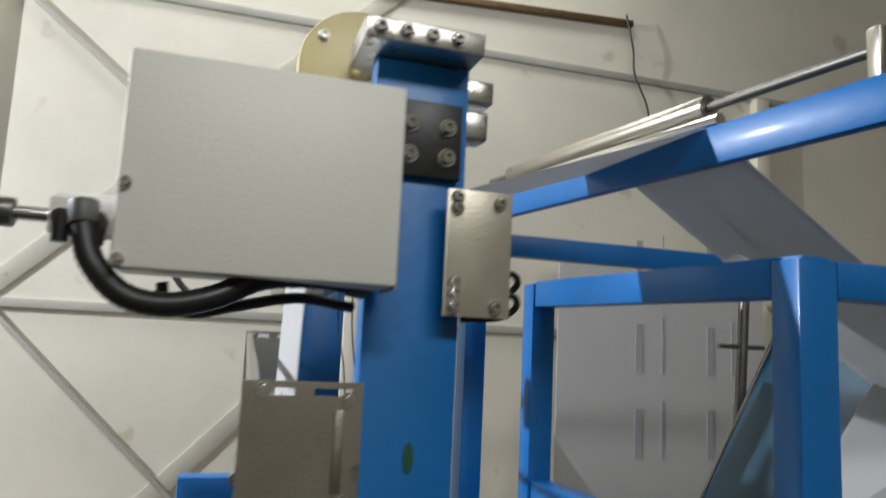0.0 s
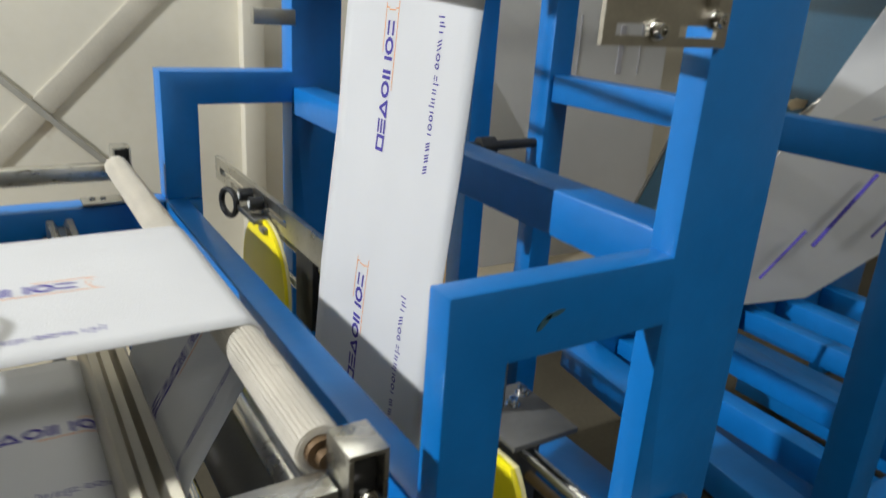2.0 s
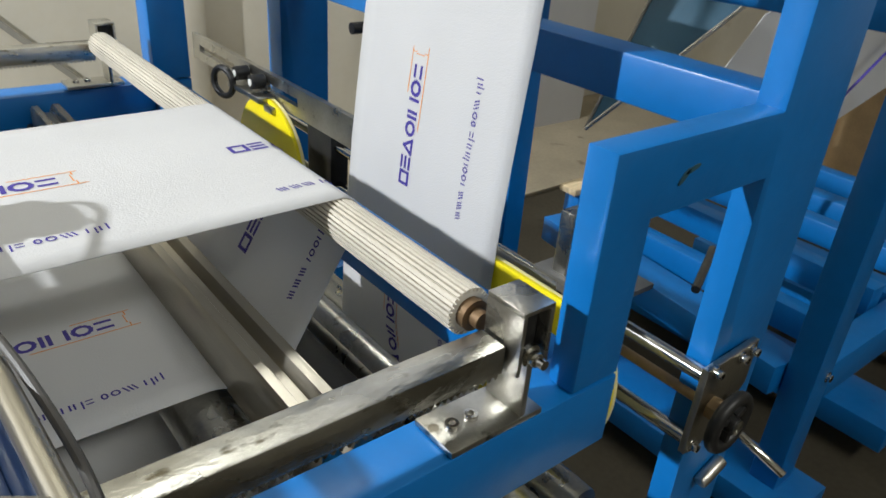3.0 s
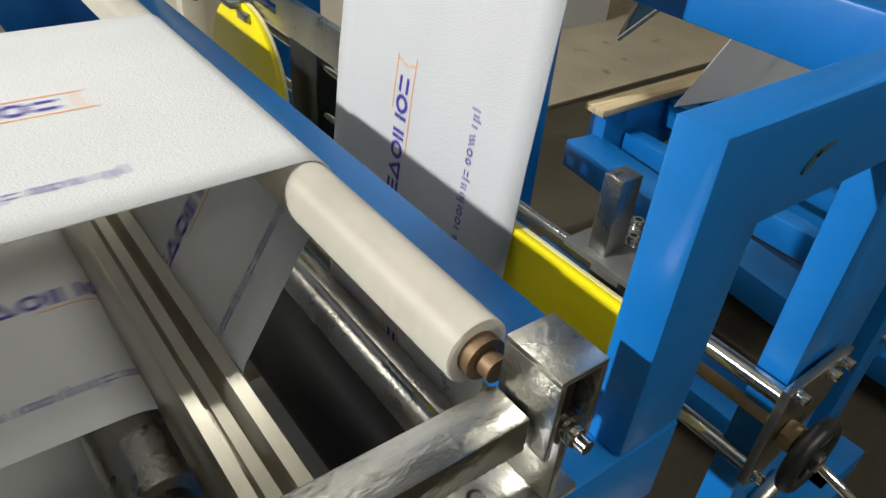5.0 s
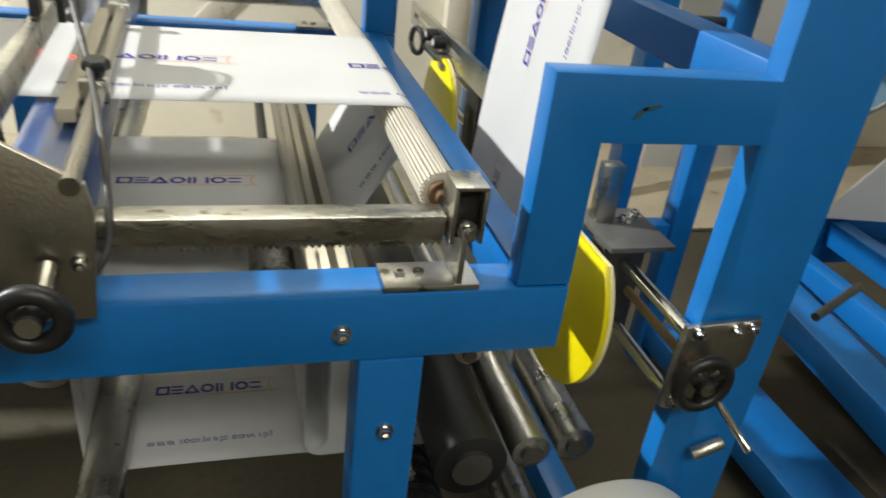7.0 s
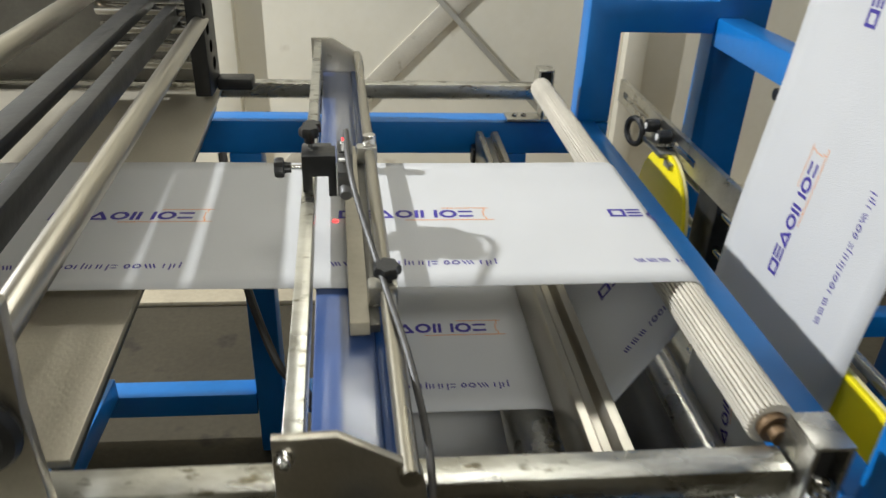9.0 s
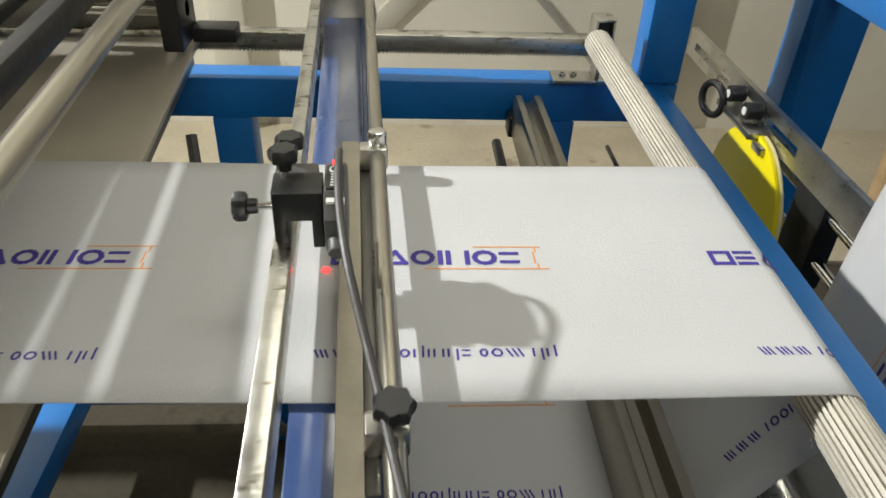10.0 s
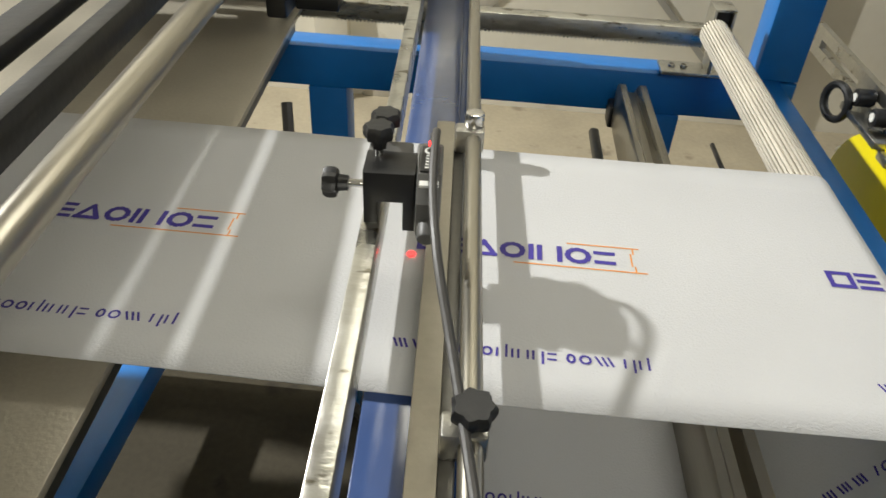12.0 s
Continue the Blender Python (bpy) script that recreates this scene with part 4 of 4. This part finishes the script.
tube(fold, 0.757, 0.822, 1.949, 2.01, 0.0, 1.655, "post")
tube(fold, 0.829, 0.905, 1.114, 1.175, 0.0, 1.645, "post")
beam(fold, (0.790, 1.945, 1.66), (0.868, 1.12, 1.65), 0.06, 0.066)
beam(fold, (0.790, 1.945, 1.155), (0.866, 1.178, 1.155), 0.055, 0.062)
beam(fold, (0.623, 2.117, 1.885), (0.843, 0.897, 1.885), 0.025, 0.07)
tube(fold, 0.605, 0.664, 2.037, 2.10, 0.0, 1.86, "post")
beam(fold, (0.24, 2.09, 1.80), (2.9, 2.09, 1.80), 0.05, 0.06)
tube(fold, 0.906, 2.9, 1.114, 1.175, 1.585, 1.645, "beam")
tube(fold, 2.3, 2.37, 1.114, 1.175, 0.0, 1.58, "post")
tube(fold, 2.3, 2.37, 1.949, 2.01, 0.0, 1.645, "post")
tube(fold, 0.237, 0.756, 1.955, 2.005, 0.40, 0.46, "beam")
# cross rails between the long beams, then the low ones near the floor
for (xa, ya), (xb, yb), w, z in (((0.945, 1.93), (0.845, 1.176), 0.10, 0.44), ((1.085, 1.89), (1.075, 1.176), 0.052, 0.44),
                                 ((1.235, 1.89), (1.215, 1.176), 0.055, 0.50), ((1.375, 1.89), (1.375, 1.176), 0.095, 0.44),
                                 ((1.62, 1.89), (1.62, 1.176), 0.06, 0.44), ((1.82, 1.89), (1.82, 1.176), 0.075, 0.44), ((2.06, 1.89), (2.06, 1.176), 0.06, 0.44)):
    beam(fold, (xa, ya, z), (xb, yb, z), w, 0.07, BLUE, "rail")
for x in (0.77, 1.25, 1.75):
    tube(fold, x, x + 0.17, 1.05, 1.95, 0.07, 0.14, "rail")
tube(fold, 0.906, 2.29, 1.114, 1.174, 0.36, 0.45, "beam")
tube(fold, 0.98, 2.29, 1.895, 1.946, 0.36, 0.505, "beam")
tube(fold, 0.3, 0.828, 1.03, 1.10, 0.06, 0.14, "beam")
bolt(fold, 0.885, 1.114, 0.424, (0, -1, 0), 0.0085)
bm = bmesh.new()
box(bm, 0.95, 2.25, 1.885, 1.945, 0.507, 0.525, 0.002)
solid("wooden_batten", bm, WOOD, "pale wooden batten lying on the blue rail", "batten")
bm = bmesh.new()
box(bm, 1.42, 1.50, 1.86, 1.90, 0.526, 0.545, 0.004)
solid("red_clip", bm, RED, "small red plastic clip on the batten", "clip")
bm = bmesh.new()
rod(bm, (0.62, 1.30, 0.62), (0.76, 1.36, 0.64), 0.0085, 14)
solid("crank_rod", bm, MAGNET, "dark steel rod end between the frames", "rod")
bm = bmesh.new()
rod(bm, (0.30, 2.0, 0.98), (0.78, 1.98, 0.99), 0.012, 16)
rod(bm, (0.60, 1.988, 0.986), (0.64, 1.986, 0.987), 0.022, 16)
solid("link_rod", bm, BLACK, "black link rod between the two frames", "rod")

# top rollers of the folding frame
tr = thing("top_roller", "pale steel roller on brackets above the folding frame", "roller", "top rollers")
bm = bmesh.new()
rod(bm, (0.70, 1.98, 1.945), (0.815, 1.31, 1.945), 0.024, 28, bevel=0.002)
part("sleeve", bm, ALU, tr)
bm = bmesh.new()
rod(bm, (0.68, 2.08, 1.945), (0.868, 0.99, 1.945), 0.009, 14)
part("shaft", bm, MAGNET, tr)
bm = bmesh.new()
box(bm, 0.850, 0.885, 0.975, 1.00, 1.886, 1.975, 0.004)
part("bracket", bm, ALU, tr)
tr = thing("top_roller", "thin steel roller below the pale one", "roller", "top rollers")
bm = bmesh.new()
rod(bm, (0.66, 1.98, 1.905), (0.80, 1.26, 1.905), 0.013, 24)
part("sleeve", bm, CHROME, tr)

# folding board: a sloping triangle with bright edges
fb = thing("folding_board", "dark teal triangular folding board with bright metal edges", "board")
A, B, C = Vector((1.05, 1.97, 0.66)), Vector((1.62, 2.0, 1.64)), Vector((1.77, 1.36, 1.62))
def slab(pts, t, mat, parent, name, label=""):
    bm = bmesh.new()
    nrm = (pts[1] - pts[0]).cross(pts[2] - pts[0]).normalized()
    lo, hi = [bm.verts.new(p) for p in pts], [bm.verts.new(p + nrm * t) for p in pts]
    n = len(pts)
    bm.faces.new(lo), bm.faces.new(hi[::-1])
    for i in range(n):
        bm.faces.new((lo[i], hi[i], hi[(i + 1) % n], lo[(i + 1) % n]))
    return part(name, bm, mat, parent, label)
slab([A, B, C], 0.006, TEAL, fb, "board")
bm = bmesh.new()
rod(bm, A, C, 0.006, 12)
part("edge_strip", bm, CHROME, fb, "bright steel edge")
bm = bmesh.new()
rod(bm, A, B, 0.005, 12)
part("edge_strip", bm, MAGNET, fb)
bm = bmesh.new()
rod(bm, (1.70, 1.18, 1.66), (1.66, 2.10, 1.66), 0.028, 24)
solid("board_roller", bm, ALU, "pale steel roller at the head of the folding board", "roller")
bm = bmesh.new()
rod(bm, (1.49, 2.03, 1.66), (1.47, 2.03, 1.28), 0.016, 14)
rod(bm, (1.40, 2.03, 1.52), (1.56, 2.03, 1.52), 0.007, 10)
solid("board_strut", bm, MAGNET, "dark steel strut holding the folding board", "strut")
bm = bmesh.new()
prism(bm, [(1.30, 1.118), (1.345, 1.128), (1.40, 1.12), (1.46, 1.135), (1.50, 1.115), (1.47, 1.10), (1.40, 1.104), (1.33, 1.10)], "y", 1.700, 1.704)
part("tape_remnant", bm, WOOD, fb, "torn strip of brown tape")
# fabric folding round the board
ff = thing("folding_fabric", "white printed fabric folding round the teal board", "fabric")
slab([Vector(p) for p in ((1.185, 1.60, 1.035), (1.52, 1.57, 1.50), (1.82, 1.36, 1.50), (1.70, 1.40, 1.22))], 0.002, FABRIC, ff, "flap")
slab([Vector(p) for p in ((1.19, 1.61, 1.03), (1.72, 1.41, 1.21), (2.0, 1.40, 1.0), (1.42, 1.60, 0.62), (0.98, 1.72, 0.60))], 0.002, FABRIC, ff, "under_fold")
for a, c, w in (((1.30, 0.80), (1.42, 0.98), 0.016), ((1.46, 0.82), (1.62, 1.02), 0.012), ((1.18, 0.72), (1.27, 0.84), 0.012)):
    bm = bmesh.new()
    p, q = [Vector((u, 1.60 - 0.30 * (u - 1.19) + 0.05 * (0.9 - v), v)) for u, v in (a, c)]
    rod(bm, p + Vector((-0.012, -0.03, 0)), q + Vector((-0.012, -0.03, 0)), w * 0.4, 4)
    part("print_bar", bm, PURPLE, ff)
bm = bmesh.new()
box(bm, 1.55, 2.75, 3.40, 3.406, 0.0, 2.0)
cur = thing("hanging_fabric", "pale printed fabric sheet hanging before the wall", "fabric")
part("sheet", bm, FABRIC, cur)
for i in range(2):
    for j in range(3):
        bm = bmesh.new()
        x, z = 1.98 + 0.42 * i, 0.98 + 0.42 * j
        box(bm, x, x + 0.035, 3.396, 3.399, z, z + 0.24)
        part("print_bar", bm, material("faded_print", (0.42, 0.41, 0.44), 0.8) if not (i or j) else bpy.data.materials["faded_print"], cur)
        bm = bmesh.new()
        box(bm, x + 0.15, x + 0.158, 3.396, 3.399, z, z + 0.28)
        part("print_bar", bm, bpy.data.materials["faded_print"], cur)
bm = bmesh.new()
box(bm, 2.6, 3.3, 1.25, 1.95, 0.0, 0.62, 0.01)
solid("cardboard_box", bm, CARD, "brown cardboard box on the floor beyond the frame", "box")
for k, (x, y) in enumerate(((1.22, 3.05),)):
    bm = bmesh.new()
    rod(bm, (x, y, 0.0), (x + 0.30, y + 0.45, 1.35), 0.035, 20, bevel=0.003)
    solid("cardboard_tube", bm, CARD, "brown cardboard core tube leaning by the wall", "tube", "leaning tubes")
rl = thing("fabric_roll", "large roll of white fabric on a shaft at the unwinder", "roll")
bm = bmesh.new()
rod(bm, (2.75, 1.10, 0.95), (2.75, 2.0, 0.95), 0.26, 64, bevel=0.006)
part("roll", bm, FABRIC, rl)
bm = bmesh.new()
rod(bm, (2.75, 1.0, 0.95), (2.75, 2.1, 0.95), 0.03, 24)
part("shaft", bm, MAGNET, rl)

# unseen housings under the roof, added above the two fill lights
for x, y, z, sx, sy in ((0.3, -1.67, 3.69, 2.5, 0.5), (0.4, 3.1, 4.33, 2.5, 0.6)):
    lp = thing("fill_housing", "unseen white strip housing added above a fill light", "lamp", "strip lights")
    bm = bmesh.new()
    box(bm, x - sx / 2, x + sx / 2, y - sy / 2, y + sy / 2, z, z + 0.06, 0.005)
    part("housing", bm, WHITE, lp)
    for dx in (-1.0, 1.0):
        bm = bmesh.new()
        rod(bm, (x + dx, y, z + 0.05), (x + dx, y, 5.0), 0.006, 8)
        part("hanger", bm, MAGNET, lp)


# ---- prints on the moving web ----
# Stop and go: each move carries the web on by one print
MOVES = [(0.04, 0.70), (1.55, 2.21), (3.06, 3.72), (4.57, 5.23), (6.07, 6.73), (7.58, 8.24), (9.09, 9.75), (10.60, 11.28)]


def advance(t):
    done = 0.0
    for a, b in MOVES:
        u = min(max((t - a) / (b - a), 0), 1)
        done += u * u * (3 - 2 * u)
    return done * PITCH


def ink(name, w, h, t, kind, mat):
    """One plain ink shape of a print, w wide and h high, drawn with strokes t thick."""
    l, r, d, u = -w / 2 + t / 2, w / 2 - t / 2, -h / 2 + t / 2, h / 2 - t / 2
    lines = {"bar": [((l, 0), (r, 0))],
             "stem": [((0, d), (0, u))],
             "frame": [((l, d), (l, u)), ((l, u), (r, u)), ((r, u), (r, d)), ((r, d), (l, d))],
             "bars": [((l, u), (r, u)), ((l, 0), (r, 0)), ((l, d), (r, d))],
             "pair": [((l, u * 0.75), (r, u * 0.75)), ((l, d * 0.75), (r, d * 0.75))],
             "peak": [((l, d), (0, u)), ((0, u), (r, d)), ((r, d), (l, d))],
             "stems": [((l, d), (l, u)), ((r, d), (r, u))],
             "ring": [((r * math.cos(a * math.pi / 6), u * math.sin(a * math.pi / 6)), (r * math.cos((a + 1) * math.pi / 6), u * math.sin((a + 1) * math.pi / 6))) for a in range(12)],
             "slants": [((l, u), (l * 0.4, d)), ((l * 0.2, u), (r * 0.3, d)), ((r * 0.5, u), (r, d))],
             "tall": [((r, d), (r, u * 2.0)), ((l, d), (l, u))],
             "deep": [((r, u), (r, d * 2.0)), ((l, d), (l, u))]}[kind]
    bm = bmesh.new()
    for i, (p, q) in enumerate(lines):
        p, q = Vector(p), Vector(q)
        e = (q - p).normalized() * (t / 2)
        o = Vector((-e.y, e.x))
        bm.faces.new([bm.verts.new((v.x, v.y, 0.00004 * (i % 5))) for v in (p - e - o, q + e - o, q + e + o, p - e + o)])
    return mesh_of(name, bm, mat, False)


# pieces of one print: (offset along the run, height across the web, mesh); offsets grow against the travel
PIECES = []
x = 0.0
for w, kind in ((0.0215, "frame"), (0.019, "bars"), (0.023, "peak"), (0.0215, "ring"), (0.0068, "stem"), (0.0215, "stems"), (0.0220, "ring"), (0.0185, "pair")):
    w *= 1.075
    PIECES.append((x + w / 2, 1.4205, ink("logo_shape", w - 0.0022, 0.021, 0.0044, kind, PURPLE)))
    x += w
for at, y, w, h in ((0.155, 1.4365, 0.060, 0.0014), (0.109, 1.4045, 0.056, 0.0014), (0.162, 1.4045, 0.053, 0.0014)):
    for k in range(6):
        PIECES.append((at + w * ((k + 0.5) / 6 - 0.5), y, ink("logo_line", w / 6 + 0.0002, h, h, "bar", ORANGE)))
for dx, y, h in ((0.1795, 1.4325, 0.008), (0.1772, 1.4245, 0.009), (0.1772, 1.4165, 0.009), (0.1795, 1.4085, 0.008)):
    PIECES.append((dx, y, ink("logo_line", 0.0012, h, 0.0012, "stem", ORANGE)))
x = -0.004
ROW = ((0.0125, "slants"), (0.0125, "slants"), (0.0125, "slants"), (0.004, "dot"), (0.006, "stem"), (0.0095, "ring"), (0.009, "ring"), (0.0095, "tall"), (0.004, "stem"),
       (0.0095, "stems"), (0.0095, "deep"), (0.008, "pair"), (0.004, "dot"), (0.008, "ring"), (0.010, "ring"), (0.014, "slants"), (0.004, "dot"), (0.0095, "deep"), (0.009, "tall"))
for w, kind in ROW:
    w *= 1.10
    if kind == "dot":
        PIECES.append((x + w / 2, 1.2985, ink("address_dot", 0.0019, 0.0019, 0.0019, "bar", PURPLE)))
    else:
        PIECES.append((x + w / 2, 1.3015, ink("address_shape", w - 0.0022, 0.0088, 0.0017, kind, PURPLE)))
    x += w

S_REST = run.length - (2.55 - 0.549)   # where a print's leading edge rests on the top run


def nearest(x, z):
    return min(((run.at(s)[0] - Vector((x, 0, z))).length, s) for s in [run.length * i / 6000 for i in range(6001)])[1]


S_BACK = nearest(-0.208, 0.876)
S_FEED = nearest(0.057, 1.007)
Z0, Z1 = nearest(0.028, 0.58), nearest(-0.278, 0.74)   # the slack loop between steady feed and stop-and-go


def feed(t):
    """Steady feed from the folding unit, in step with the moves over a whole cycle."""
    return PITCH * (t - 2.5) / 1.495


FEED_FIX = (S_FEED - (S_REST - 12 * PITCH)) - advance(2.5)
FEED_FIX -= PITCH * round((FEED_FIX + advance(2.5) - PITCH * 2.5 / 1.495) / PITCH)


TIMES = np.arange(frame(12.0)) / FPS
GO = np.array([advance(t) for t in TIMES])
STEADY = np.array([feed(t) for t in TIMES]) + advance(2.5) + FEED_FIX
BENDS = np.array([run.curved(0.005 * i) for i in range(int(run.length / 0.005) + 1)])


def places(s0):
    """Arc length of a print in every frame: s0 is its place at rest before the first move."""
    go, steady = s0 + GO, s0 + STEADY
    a, b = np.minimum(go, steady) - 0.01, np.maximum(go, steady) + 0.01
    for _ in range(22):
        s = (a + b) / 2
        w = np.clip((s - Z0) / (Z1 - Z0), 0, 1)
        low = s < steady + (go - steady) * w * w * (3 - 2 * w)
        a, b = np.where(low, s, a), np.where(low, b, s)
    return np.clip((a + b) / 2, 0.02, run.length - 0.03)


def prints():
    keyed = []
    for k in range(-3, 40):
        for off, y, me in PIECES:
            s0 = S_REST - k * PITCH - off
            if -2.6 < s0 < run.length - 0.1:
                keyed.append((s0, y, me, 0.0009, False))
    for k in range(-2, 3 + len(MOVES)):
        for off, y, me in PIECES:
            s0 = S_BACK - k * PITCH + off
            if s0 + 8 * PITCH > Z1 and s0 < S_BACK + 0.35:
                keyed.append((s0, y, me, -0.0009, True))
    return keyed


def print_rows(s0, y, lift, back):
    """Rows of one print piece: dense only where it rounds a roller."""
    flip = Matrix.Rotation(math.pi, 4, "Y") if back else Matrix.Identity(4)
    s = places(s0)
    frames = {1, frame(12.0)} | {frame(0.5 * i) for i in range(25)}
    for u, v in MOVES:
        frames |= {frame(u + (v - u) * i / 6) for i in range(7)}
    step = np.abs(np.diff(s, append=s[-1]))
    frames |= {int(i) + 1 for i in np.nonzero(BENDS[(s / 0.005).astype(int)] & (step > 0.001))[0]}
    rows = []
    for f in sorted(frames):
        at = s[f - 1]
        rows.append((TIMES[f - 1], run.place(at, y + 0.03 * min(max((Z0 - at) / 0.1, 0), 1), lift) @ flip))
    return rows


PRINTED = []
for s0, y, me, lift, back in prints():
    ob = new(me.name, me)
    ob.parent = web
    PRINTED.append((ob, s0, y, lift, back))


def motions():
    for ob, s0, y, lift, back in PRINTED:
        walk(ob, print_rows(s0, y, lift, back))
    rows, seen = [], set()
    for a, b in [(0.0, 0.0)] + MOVES + [(12.0, 12.0)]:
        for f in range(frame(a), frame(b) + 1):
            if f not in seen:
                seen.add(f)
                ang = -advance((f - 1) / FPS) / (RR + 0.001)
                rows.append(((f - 1) / FPS, Matrix.Translation((RX, 0, RZ)) @ Matrix.Rotation(ang, 4, "Y")))
    walk(roller, rows)


motions()
